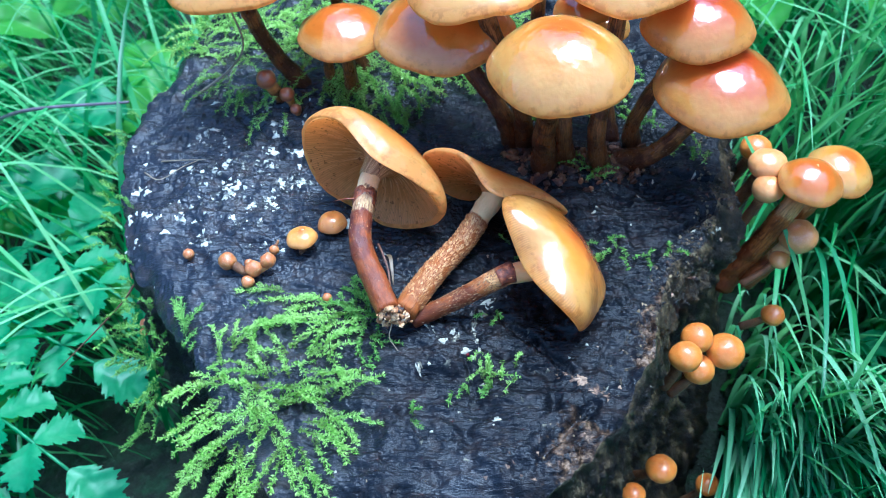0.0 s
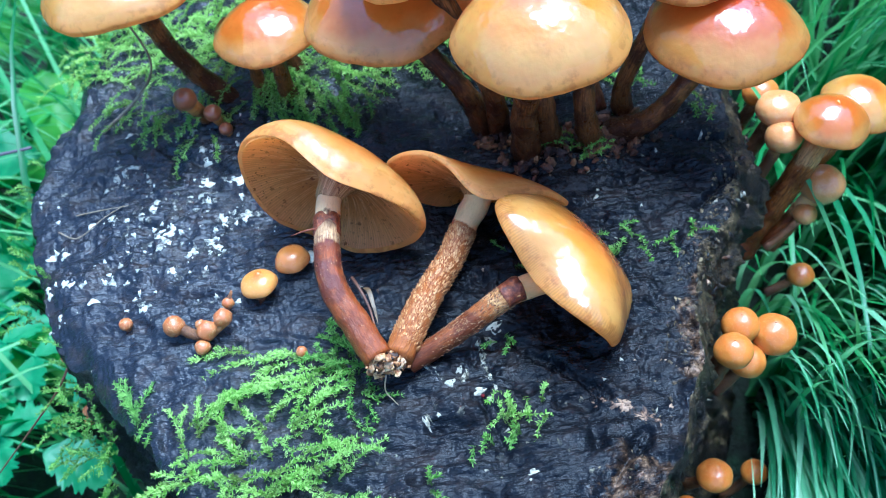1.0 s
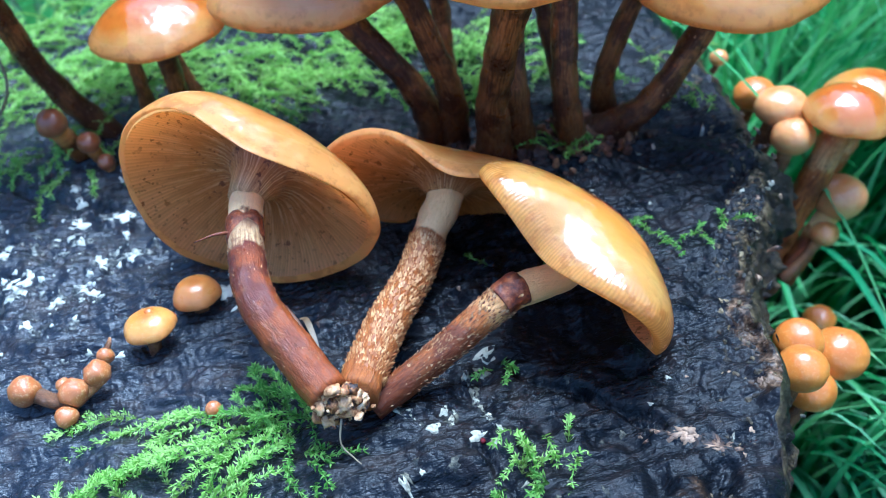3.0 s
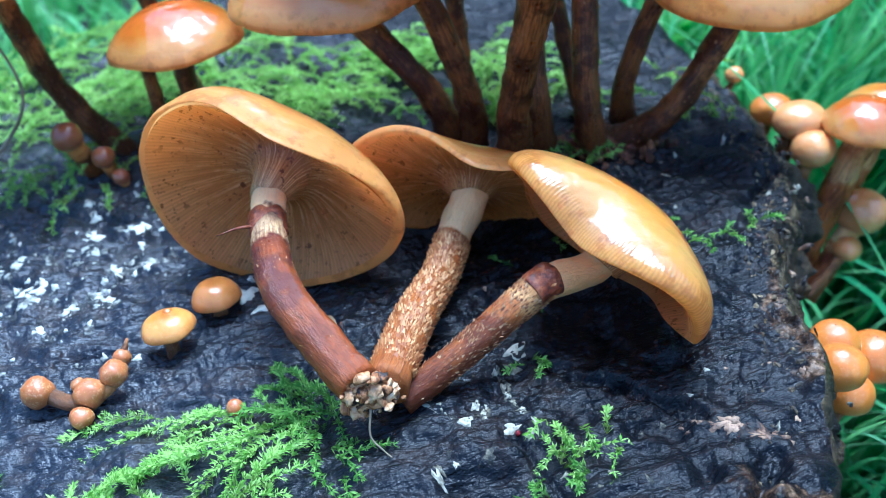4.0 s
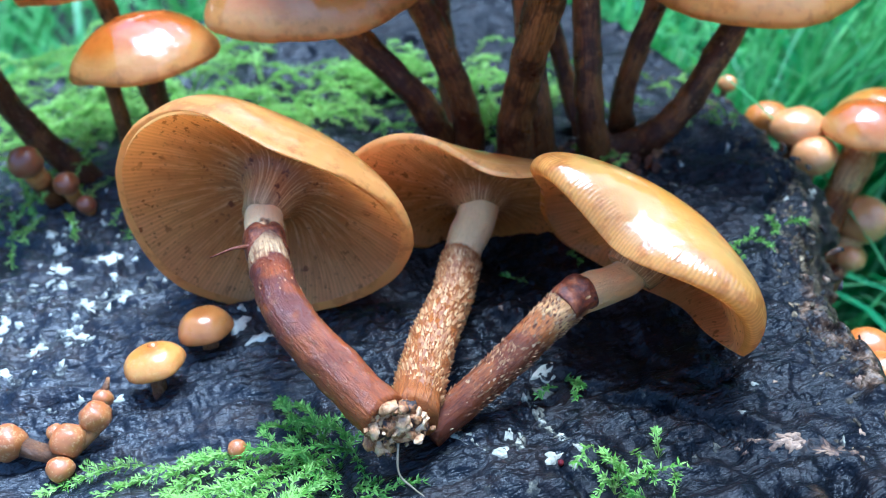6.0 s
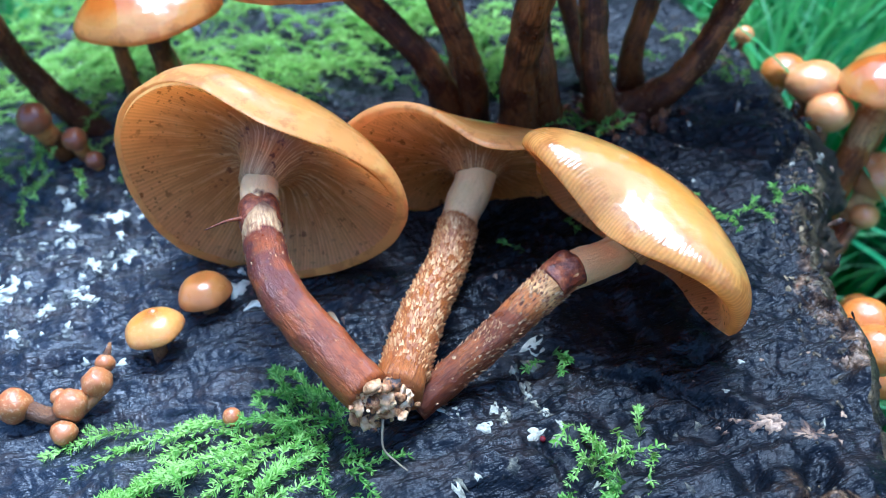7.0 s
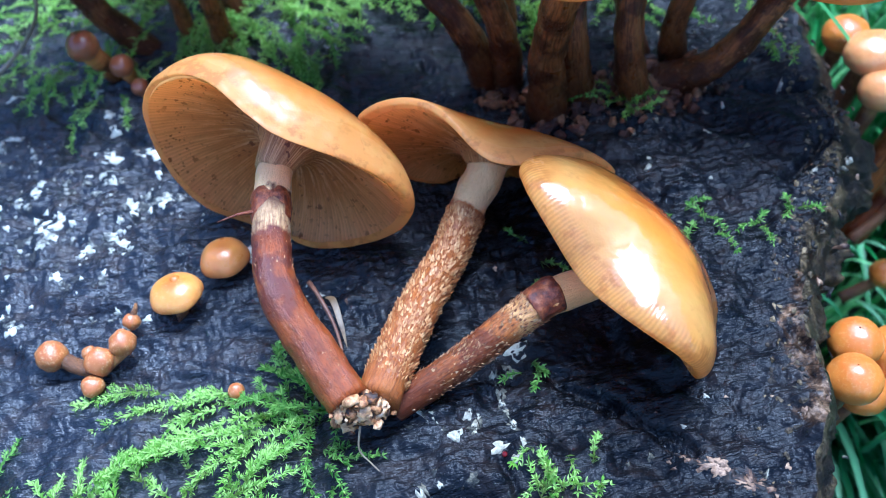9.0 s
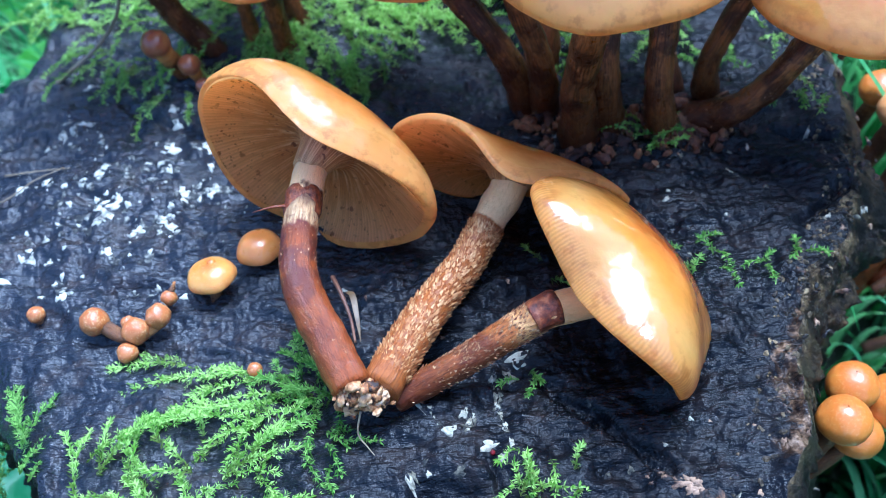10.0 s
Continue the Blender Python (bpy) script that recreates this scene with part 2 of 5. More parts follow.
def stump_top_material():
    m, n, l, b = material("wet_black_cut_wood")
    co = n.new("ShaderNodeTexCoord").outputs["Object"]
    mp = n.new("ShaderNodeMapping")
    mp.inputs["Rotation"].default_value = (0, 0, radians(-8))
    mp.inputs["Scale"].default_value = (1.0, 4.5, 1.0)
    l.new(co, mp.inputs[0])
    saw = tex_noise(n, l, 420, 6, 0.75, mp.outputs[0])
    big = tex_noise(n, l, 24, 4, 0.6)
    col = ramp(n, l, big, [(0.38, (0.003, 0.0035, 0.005)), (0.56, (0.005, 0.0056, 0.008)), (0.68, (0.012, 0.011, 0.012))])
    brown = ramp(n, l, tex_noise(n, l, 110, 6, 0.75), [(0.50, (0, 0, 0)), (0.62, (1, 1, 1))])
    col = mixed(n, l, math_node(n, l, "MULTIPLY", brown, 0.42), col, (0.026, 0.018, 0.015))
    pale = ramp(n, l, tex_noise(n, l, 620, 6, 0.8), [(0.60, (0, 0, 0)), (0.70, (1, 1, 1))])
    col = mixed(n, l, math_node(n, l, "MULTIPLY", pale, 0.30), col, (0.16, 0.12, 0.10))
    sep = n.new("ShaderNodeSeparateXYZ")
    l.new(co, sep.inputs[0])
    # Greyer wood to the left, also putting sky sheen into the base colour.
    across = math_node(n, l, "ADD", sep.outputs[0], math_node(n, l, "MULTIPLY_ADD", tex_noise(n, l, 22, 4, 0.6), 0.20, -0.10))
    grey = math_node(n, l, "SUBTRACT", 1.0, ramp(n, l, math_node(n, l, "ADD", across, 0.075), [(0.0, (0, 0, 0)), (0.10, (1, 1, 1))]))
    col = mixed(n, l, math_node(n, l, "MULTIPLY", grey, 0.85), col, mixed(n, l, brown, (0.017, 0.019, 0.026), (0.034, 0.027, 0.026)))
    worn = math_node(n, l, "ADD", attr(n, "worn"), math_node(n, l, "MULTIPLY_ADD", tex_noise(n, l, 150, 6, 0.7), 1.6, -0.8))
    fibre = tex_noise(n, l, 260, 6, 0.75)
    wood = ramp(n, l, fibre, [(0.40, (0.004, 0.003, 0.003)), (0.50, (0.030, 0.017, 0.010)), (0.58, (0.11, 0.065, 0.035)), (0.70, (0.40, 0.27, 0.17))])
    col = mixed(n, l, ramp(n, l, worn, [(0.50, (0, 0, 0)), (0.62, (1, 1, 1))]), col, wood)
    l.new(col, b.inputs["Base Color"])
    wet = ramp(n, l, tex_noise(n, l, 15, 3, 0.55), [(0.40, (0.16,) * 3), (0.58, (0.0,) * 3)])
    fine = ramp(n, l, saw, [(0.36, (0.09,) * 3), (0.64, (0.30,) * 3)])
    l.new(math_node(n, l, "ADD", fine, wet), b.inputs["Roughness"])
    # Specular rises with the same left-hand sheen mask.
    l.new(math_node(n, l, "MULTIPLY_ADD", grey, 0.26, 0.21), b.inputs["Specular IOR Level"])
    bump(n, l, b, [(tex_noise(n, l, 210, 4, 0.6, mp.outputs[0]), 0.0010, 0.75), (tex_noise(n, l, 950, 2, 0.5), 0.00042, 0.75), (tex_noise(n, l, 2000, 1, 0.5), 0.00018, 0.7)])
    return m


STUMP_TOP = stump_top_material()


def bark_material():
    m, n, l, b = material("weathered_bark")
    co = n.new("ShaderNodeTexCoord").outputs["Object"]
    mp = n.new("ShaderNodeMapping")
    mp.inputs["Scale"].default_value = (1.0, 1.0, 0.45)
    l.new(co, mp.inputs[0])
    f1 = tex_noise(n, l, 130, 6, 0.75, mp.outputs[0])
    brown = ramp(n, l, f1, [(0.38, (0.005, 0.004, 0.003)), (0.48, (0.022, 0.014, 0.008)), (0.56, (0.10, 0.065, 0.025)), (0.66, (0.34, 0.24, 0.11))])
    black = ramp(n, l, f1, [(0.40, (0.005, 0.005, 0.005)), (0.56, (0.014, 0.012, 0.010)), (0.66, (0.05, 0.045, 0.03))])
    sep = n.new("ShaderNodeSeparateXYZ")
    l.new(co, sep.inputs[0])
    # Black bark on the left, brown on the right, blended along x with noise.
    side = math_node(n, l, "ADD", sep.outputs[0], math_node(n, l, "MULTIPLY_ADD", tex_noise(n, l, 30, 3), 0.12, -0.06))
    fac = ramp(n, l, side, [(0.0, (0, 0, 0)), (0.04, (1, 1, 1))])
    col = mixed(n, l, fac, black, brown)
    alga = ramp(n, l, tex_noise(n, l, 24, 4, 0.7), [(0.52, (0, 0, 0)), (0.62, (1, 1, 1))])
    col = mixed(n, l, math_node(n, l, "MULTIPLY", alga, 0.5), col, (0.045, 0.05, 0.012))
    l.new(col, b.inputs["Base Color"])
    l.new(math_node(n, l, "MULTIPLY_ADD", f1, 0.5, 0.2), b.inputs["Roughness"])
    bump(n, l, b, [(tex_noise(n, l, 60, 5, 0.65), 0.010, 1.0), (tex_noise(n, l, 260, 5, 0.7), 0.010, 1.0), (tex_noise(n, l, 1100, 4, 0.7), 0.003, 1.0)])
    return m


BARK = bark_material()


def moss_material(name, deep, mid, tip):
    m = leaf_material(name, [(0.30, mid), (0.72, tip)], 90, 0.5, 0.8)
    n, l = m.node_tree.nodes, m.node_tree.links
    b = n["Principled BSDF"]
    src = b.inputs["Base Color"].links[0].from_socket
    # Shoots run from the deep colour at the base to bright tips along u.
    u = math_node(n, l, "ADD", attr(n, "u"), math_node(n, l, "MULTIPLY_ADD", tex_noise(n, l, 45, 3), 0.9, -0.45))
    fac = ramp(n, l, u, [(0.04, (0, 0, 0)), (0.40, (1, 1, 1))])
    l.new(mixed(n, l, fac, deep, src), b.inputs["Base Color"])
    return m


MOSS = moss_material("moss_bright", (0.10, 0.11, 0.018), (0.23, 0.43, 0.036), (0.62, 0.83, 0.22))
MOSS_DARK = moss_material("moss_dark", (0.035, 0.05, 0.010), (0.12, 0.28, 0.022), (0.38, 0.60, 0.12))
GRASS = leaf_material("grass_blade", [(0.15, (0.035, 0.17, 0.040)), (0.5, (0.120, 0.40, 0.110)), (0.85, (0.36, 0.68, 0.30))], 6, 0.36, 0.75)
# Paler teal blades, also lightened to make up for dim light beside the bark.
GRASS_PALE = leaf_material("grass_blade_pale", [(0.15, (0.05, 0.22, 0.08)), (0.5, (0.16, 0.44, 0.20)), (0.85, (0.44, 0.70, 0.42))], 6, 0.36, 0.75)
HERB = leaf_material("herb_leaf", [(0.2, (0.03, 0.17, 0.06)), (0.5, (0.08, 0.32, 0.12)), (0.85, (0.20, 0.50, 0.22))], 60, 0.4, 0.35)
HERB_LIGHT = leaf_material("herb_leaf_light", [(0.2, (0.07, 0.25, 0.02)), (0.5, (0.13, 0.38, 0.04)), (0.85, (0.24, 0.5, 0.08))], 25, 0.42, 0.35)
SOIL = plain_material("leafy_soil", [(0.3, (0.008, 0.009, 0.006)), (0.5, (0.018, 0.026, 0.012)), (0.7, (0.03, 0.07, 0.028))], 60, 0.85, [(40, 0.02, 0.8), (200, 0.005, 0.8)])
# Colour of the unseen ring that screens off low sky.
LIGHT_SCREEN = plain_material("unseen_light_screen", [(0.35, (0.012, 0.03, 0.010)), (0.55, (0.03, 0.075, 0.022)), (0.75, (0.06, 0.13, 0.04))], 4, 0.9, [(12, 0.05, 0.6)])
CRUST = plain_material("grey_crust", [(0.34, (0.012, 0.012, 0.010)), (0.52, (0.16, 0.14, 0.09)), (0.75, (0.50, 0.46, 0.34))], 700, 0.7, [(1200, 0.0006, 0.8)], 0.5)
LICHEN = plain_material("lichen_white", [(0.36, (0.02, 0.02, 0.02)), (0.50, (0.32, 0.31, 0.25)), (0.72, (0.68, 0.65, 0.52))], 700, 0.75, [(1200, 0.0004, 0.6)], 0.5)
WOOD_PALE = plain_material("bare_wood_fleck", [(0.42, (0.010, 0.007, 0.006)), (0.54, (0.09, 0.045, 0.025)), (0.74, (0.38, 0.24, 0.14))], 320, 0.6, [(400, 0.001, 0.8)], 0.4)
FLESH = plain_material("torn_flesh", [(0.32, (0.03, 0.015, 0.01)), (0.42, (0.34, 0.13, 0.035)), (0.56, (0.66, 0.36, 0.15)), (0.80, (0.86, 0.64, 0.40))], 500, 0.6, [(900, 0.0006, 0.6)], 0.35, 0.1)
SCALE_PALE = plain_material("pale_scale", [(0.3, (0.17, 0.055, 0.020)), (0.55, (0.32, 0.14, 0.05)), (0.85, (0.66, 0.43, 0.21))], 500, 0.6, None, 0.6)
SCALE_ORANGE = plain_material("orange_scale", [(0.3, (0.28, 0.09, 0.02)), (0.55, (0.48, 0.21, 0.06)), (0.85, (0.68, 0.43, 0.18))], 500, 0.6, None, 0.6)
SCALE_DARK = plain_material("brown_scale", [(0.3, (0.09, 0.028, 0.010)), (0.55, (0.24, 0.09, 0.03)), (0.85, (0.55, 0.33, 0.15))], 500, 0.5, None, 0.6)
RING = plain_material("ring_dark", [(0.35, (0.050, 0.010, 0.005)), (0.50, (0.17, 0.036, 0.010)), (0.68, (0.40, 0.13, 0.040))], 600, 0.35, [(700, 0.0008, 0.7)])
TWIG = plain_material("dry_twig", [(0.3, (0.10, 0.035, 0.02)), (0.7, (0.22, 0.10, 0.05))], 200, 0.5, [(500, 0.0005, 0.5)])
CRUMB = plain_material("bark_crumb", [(0.3, (0.006, 0.005, 0.004)), (0.50, (0.030, 0.020, 0.010)), (0.64, (0.13, 0.09, 0.04)), (0.85, (0.32, 0.23, 0.11))], 500, 0.5, [(900, 0.001, 0.8)], 0.5)
SCRAP = plain_material("stem_scrap", [(0.3, (0.03, 0.010, 0.005)), (0.55, (0.11, 0.036, 0.013)), (0.85, (0.30, 0.14, 0.05))], 500, 0.5, [(900, 0.001, 0.8)], 0.6)
FIBRE = plain_material("dry_fibre", [(0.3, (0.16, 0.11, 0.06)), (0.7, (0.36, 0.28, 0.17))], 200, 0.5, None)
DRY = plain_material("dry_grass", [(0.3, (0.07, 0.035, 0.015)), (0.6, (0.20, 0.13, 0.06)), (0.8, (0.36, 0.28, 0.17))], 260, 0.5, None)
PURPLE = plain_material("purple_stalk", [(0.3, (0.08, 0.055, 0.075)), (0.7, (0.20, 0.15, 0.18))], 60, 0.4, None)
BERRY = plain_material("dark_red_speck", [(0.3, (0.10, 0.005, 0.008)), (0.7, (0.16, 0.01, 0.012))], 200, 0.2, None)


# ---- mesh helpers ----
def mesh_object(name, verts, faces, mat, parent=None, label="", smooth=True, attrs=None):
    me = bpy.data.meshes.new(name)
    me.from_pydata([tuple(v) for v in verts], [], faces)
    me.materials.append(mat)
    if smooth:
        me.polygons.foreach_set("use_smooth", [True] * len(me.polygons))
    for key, vals in (attrs or {}).items():
        at = me.attributes.new(key, "FLOAT", "POINT")
        at.data.foreach_set("value", list(vals))
    me.update()
    ob = new(name, me)
    if parent:
        ob.parent = parent
    if label:
        tagged(ob, label)
    return ob


def thing(name, at, label, category, group=""):
    e = new(name)
    e.empty_display_size = 0.005
    e.location = at
    tagged(e, label, category, group)
    return e


def spline(pts, n):
    """Catmull-Rom through pts."""
    p = [np.array(q, float) for q in pts]
    p = [2 * p[0] - p[1]] + p + [2 * p[-1] - p[-2]]
    out, seg = [], len(p) - 3
    for k in range(n):
        s = k / (n - 1) * seg
        i = min(int(s), seg - 1)
        t = s - i
        a, b, c, d = p[i:i + 4]
        out.append(0.5 * (2 * b + (c - a) * t + (2 * a - 5 * b + 4 * c - d) * t * t + (3 * b - 3 * c + d - a) * t ** 3))
    return np.array(out)


def tube_data(path, radii, seg=12, rough=0.0, seed=0.0):
    path = np.array(path)
    n = len(path)
    tan = np.gradient(path, axis=0)
    tan /= np.linalg.norm(tan, axis=1)[:, None] + 1e-12
    ref = np.array([0.31, 0.2, 0.93]) if abs(tan[0][2]) < 0.8 else np.array([1.0, 0.1, 0.0])
    verts, u = [], []
    a = np.cross(tan[0], ref)
    for i in range(n):
        a = a - tan[i] * a.dot(tan[i])
        a /= np.linalg.norm(a)
        b = np.cross(tan[i], a)
        for k in range(seg):
            th = 2 * math.pi * k / seg
            d = math.cos(th) * a + math.sin(th) * b
            r = radii[i]
            if rough:
                r *= 1 + rough * noise.noise(Vector(path[i] * 260) + Vector(d) * 1.3 + Vector((seed, 0, 0)))
            verts.append(path[i] + d * r)
            u.append(i / (n - 1))
    faces = [(i * seg + k, i * seg + (k + 1) % seg, (i + 1) * seg + (k + 1) % seg, (i + 1) * seg + k) for i in range(n - 1) for k in range(seg)]
    faces += [tuple(range(seg - 1, -1, -1)), tuple((n - 1) * seg + k for k in range(seg))]
    return verts, faces, u


def tube(name, pts, radii, mat, parent=None, label="", n=24, seg=14, rough=0.0, seed=0.0):
    path = spline(pts, n)
    rr = np.interp(np.linspace(0, 1, n), np.linspace(0, 1, len(radii)), radii)
    v, f, u = tube_data(path, rr, seg, rough, seed)
    off = np.array(parent.location) if parent else 0
    return mesh_object(name, np.array(v) - off, f, mat, parent, label, attrs={"u": u, "a": [2 * math.pi * (k % seg) / seg for k in range(len(v))]})


def axis_matrix(at, axis, twist=0.0):
    return Matrix.Translation(at) @ Vector(axis).to_track_quat("Z", "Y").to_matrix().to_4x4() @ Matrix.Rotation(twist, 4, "Z")


def lathe(rows, seg, warp):
    """rows: (radius, height, u). warp(r, z, th, u) moves a point."""
    verts, u, a = [], [], []
    for r, z, uu in rows:
        for k in range(seg):
            th = 2 * math.pi * k / seg
            verts.append(warp(r, z, th, uu))
            u.append(uu)
            a.append(th)
    faces = [(i * seg + k, i * seg + (k + 1) % seg, (i + 1) * seg + (k + 1) % seg, (i + 1) * seg + k) for i in range(len(rows) - 1) for k in range(seg)]
    return verts, faces, u, a


def cap_parts(parent, at, axis, R, h, mat, wave=0.04, seed=0, gills=True, power=2.3, seg=96, hollow=0.5, neck=0.16, round_off=0.75, rim=None, lip=0.035, ridges=110, hub=(0, 0, 0), rest=False, bulge=0.025, crown=(0, 0, 0)):
    """Cap skin and gills; the rim lies about the plane through at, square to axis. rim: cosine and sine shares of the rim's radius and lift, from the second wave on."""
    up = Vector(axis).normalized()
    e1 = Vector((0, 0, 1)).cross(up)
    e1 = e1.normalized() if e1.length > 0.2 else Vector((1, 0, 0)) - up * up.x
    m = Matrix.Translation(Vector(at) - Vector(parent.location)) @ Matrix((e1, up.cross(e1), up)).transposed().to_4x4()
    rng = random.Random(seed)
    ph = [rng.uniform(0, 6.28) for _ in range(4)]
    shift = m.to_3x3().inverted() @ Vector(hub)
    raised = m.to_3x3().inverted() @ Vector(crown)

    def warp(r, z, th, u, skin=True):
        q = r / R
        out = 1 + (0.002 * math.sin(17 * th + ph[0]) + 0.0015 * math.sin(29 * th + ph[3])) * q ** 12
        if rim:
            wide = sum(c * math.cos((k + 2) * th) + d * math.sin((k + 2) * th) for k, (c, d) in enumerate(rim[0]))
            lift = sum(c * math.cos((k + 2) * th) + d * math.sin((k + 2) * th) for k, (c, d) in enumerate(rim[1]))
            w = R * lift * q ** 3
            out += wide * q ** 2
        else:
            w = wave * R * (math.sin(2 * th + ph[0]) + 0.6 * math.sin(3 * th + ph[1]) + 0.3 * math.sin(7 * th + ph[2]) + 0.12 * math.sin(19 * th + ph[3])) * q ** 3
            out += 0.025 * math.sin(2 * th + ph[1]) + 0.02 * math.sin(5 * th + ph[2]) * q ** 3
        lump = 0.012 * R * noise.noise(Vector((r * math.cos(th) / R * 2, r * math.sin(th) / R * 2, seed * 3.1)))
        p = m @ (Vector((r * out * math.cos(th), r * out * math.sin(th), z + w + lump)) + shift * max(0.0, 1 - q * q) ** 2 + raised * (q * q * max(0.0, 1 - q ** 10) if skin else 0.0))
        if rest:
            low, mid = TOP + 0.0070 - parent.location.z, m.translation
            if p.z < low:
                p = mid + (p - mid) * ((mid.z - low + 0.15 * (low - p.z)) / (mid.z - p.z))
        return p

    rows = []
    thick, roll, n = lip * R, bulge * R * 1.1, 26
    for i in range(n + 1):
        q = max(i / n, 0.004)
        r = math.sin(q * math.pi / 2)
        rows.append((R * r * (1 + bulge * r ** 3), roll + h * max(1 - r ** power, 0.0) ** round_off, r))
    rows += [(R * (1 + bulge * k), roll * z - thick * (1 - z), 1.0) for k, z in ((0.97, 0.72), (0.85, 0.42), (0.60, 0.18), (0.25, 0.02), (-0.4, -0.05))]
    rows.append((R * 0.955, -thick * 0.95, 1.0))
    v, f, u, a = lathe(rows, seg, warp)
    mesh_object("cap", v, f, mat, parent, attrs={"u": u, "a": a})
    if gills:
        rows = []
        for i in range(15):
            r = 0.965 - i / 14 * 0.895
            z = h * hollow * (1 - (r / 0.965) ** 2.2) - (h * hollow + 0.10 * R) * math.exp(-max(r - neck, 0) / 0.07)
            rows.append((R * r, z - thick * 0.95 * min(1, max(0, (r - 0.8) / 0.16)) if i else -thick * 0.95, r))
        gs = ridges * 2

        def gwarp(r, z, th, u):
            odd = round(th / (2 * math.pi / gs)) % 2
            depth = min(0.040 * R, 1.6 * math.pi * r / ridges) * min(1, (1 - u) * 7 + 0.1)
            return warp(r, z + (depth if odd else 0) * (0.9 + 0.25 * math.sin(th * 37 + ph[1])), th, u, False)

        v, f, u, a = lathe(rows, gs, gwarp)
        # g marks the recessed vertices that the gill colour darkens.
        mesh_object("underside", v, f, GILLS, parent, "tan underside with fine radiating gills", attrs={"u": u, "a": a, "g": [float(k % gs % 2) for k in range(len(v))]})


def scales(parent, pts, radii, mat, count, size, span, seed, lean=1.0):
    """Small upturned flakes on a stem."""
    rng = random.Random(seed)
    path = spline(pts, 900)
    tan = np.gradient(path, axis=0)
    verts, faces = [], []
    off = np.array(parent.location)
    for _ in range(count):
        s = span[0] + (span[1] - span[0]) * rng.random() ** lean
        i = min(int(s * 899), 898)
        t = tan[i] / np.linalg.norm(tan[i])
        d = np.array([rng.gauss(0, 1) for _ in range(3)])
        d -= t * d.dot(t)
        d /= np.linalg.norm(d)
        w = np.cross(t, d)
        r = float(np.interp(s, np.linspace(0, 1, len(radii)), radii))
        c = path[i] + d * r * 0.985 - off
        z = size * rng.uniform(0.5, 1.4)
        k = len(verts)
        w = w * rng.uniform(0.5, 1.1) + t * rng.uniform(-0.5, 0.5)
        d = d * rng.uniform(0.25, 0.95)
        verts += [c - w * z * 0.45, c + w * z * 0.45, c + w * z * 0.15 + t * z * 1.0 + d * z * 0.8, c - w * z * 0.15 + t * z * 1.2 + d * z * 0.95, c + t * z * 0.9 + d * z * 0.05]
        faces += [(k, k + 1, k + 2, k + 3), (k + 1, k + 4, k + 2), (k, k + 3, k + 4)]
    mesh_object("shaggy_coat", verts, faces, mat, parent, smooth=False)


def blob(name, at, r, mat, parent, squash=(1, 1, 1), lump=0.12, seed=0, axis=(0, 0, 1), seg=20, label=""):
    m = axis_matrix(Vector(at) - Vector(parent.location), axis)
    rows = []
    for i in range(seg // 2 + 1):
        th = math.pi * min(max(i / (seg // 2), 0.01), 0.99)
        rows.append((r * math.sin(th), r * math.cos(th), i / (seg // 2)))

    def warp(rad, z, th, u):
        p = Vector((rad * math.cos(th) * squash[0], rad * math.sin(th) * squash[1], z * squash[2]))
        return m @ (p * (1 + lump * noise.noise(p / r * 1.4 + Vector((seed * 5.3, 0, 0))) + 0.25 * lump * noise.noise(p / r * 5.0 + Vector((0, seed * 3.1, 0)))))

    v, f, u, a = lathe(rows, seg, warp)
    return mesh_object(name, v, f, mat, parent, label, attrs={"u": u, "a": a})


# ---- the stump ----
TOP = 0.2
OUTLINE = [(0.107, 0.300), (0.101, 0.258), (0.089, 0.238), (0.074, 0.219), (0.064, 0.199), (0.053, 0.178), (0.039, 0.158), (0.016, 0.140), (-0.017, 0.132), (-0.052, 0.134), (-0.083, 0.147), (-0.093, 0.165), (-0.105, 0.186), (-0.113, 0.203), (-0.128, 0.220), (-0.139, 0.237), (-0.150, 0.253), (-0.157, 0.276), (-0.163, 0.308), (-0.161, 0.338), (-0.153, 0.372), (-0.148, 0.405), (-0.128, 0.450), (-0.07, 0.487), (0.0, 0.492), (0.06, 0.472), (0.10, 0.43), (0.113, 0.375), (0.112, 0.34)]
CENTRE = np.array((-0.025, 0.305))
_o = np.array(OUTLINE) - CENTRE
_ang = np.unwrap(np.arctan2(_o[:, 1], _o[:, 0]))
_rad = np.linalg.norm(_o, axis=1)
_order = np.argsort(np.mod(_ang, 2 * math.pi))
_ang, _rad = np.mod(_ang, 2 * math.pi)[_order], _rad[_order]


def edge_radius(th):
    return np.interp(np.mod(th, 2 * math.pi), _ang, _rad, period=2 * math.pi)


_tables = np.random.RandomState(7).uniform(-1, 1, (12, 256, 256))


def relief(x, y, scale, k):
    """Smooth lattice noise on arrays, -1 to 1."""
    x, y = np.asarray(x) * scale + 31.7 * k, np.asarray(y) * scale + 17.3 * k
    xi, yi = np.floor(x).astype(int), np.floor(y).astype(int)
    u, v = x - xi, y - yi
    u, v = u * u * (3 - 2 * u), v * v * (3 - 2 * v)
    t = _tables[k % 12]
    a, b = t[xi & 255, yi & 255], t[(xi + 1) & 255, yi & 255]
    c, d = t[xi & 255, (yi + 1) & 255], t[(xi + 1) & 255, (yi + 1) & 255]
    return (a * (1 - u) + b * u) * (1 - v) + (c * (1 - u) + d * u) * v


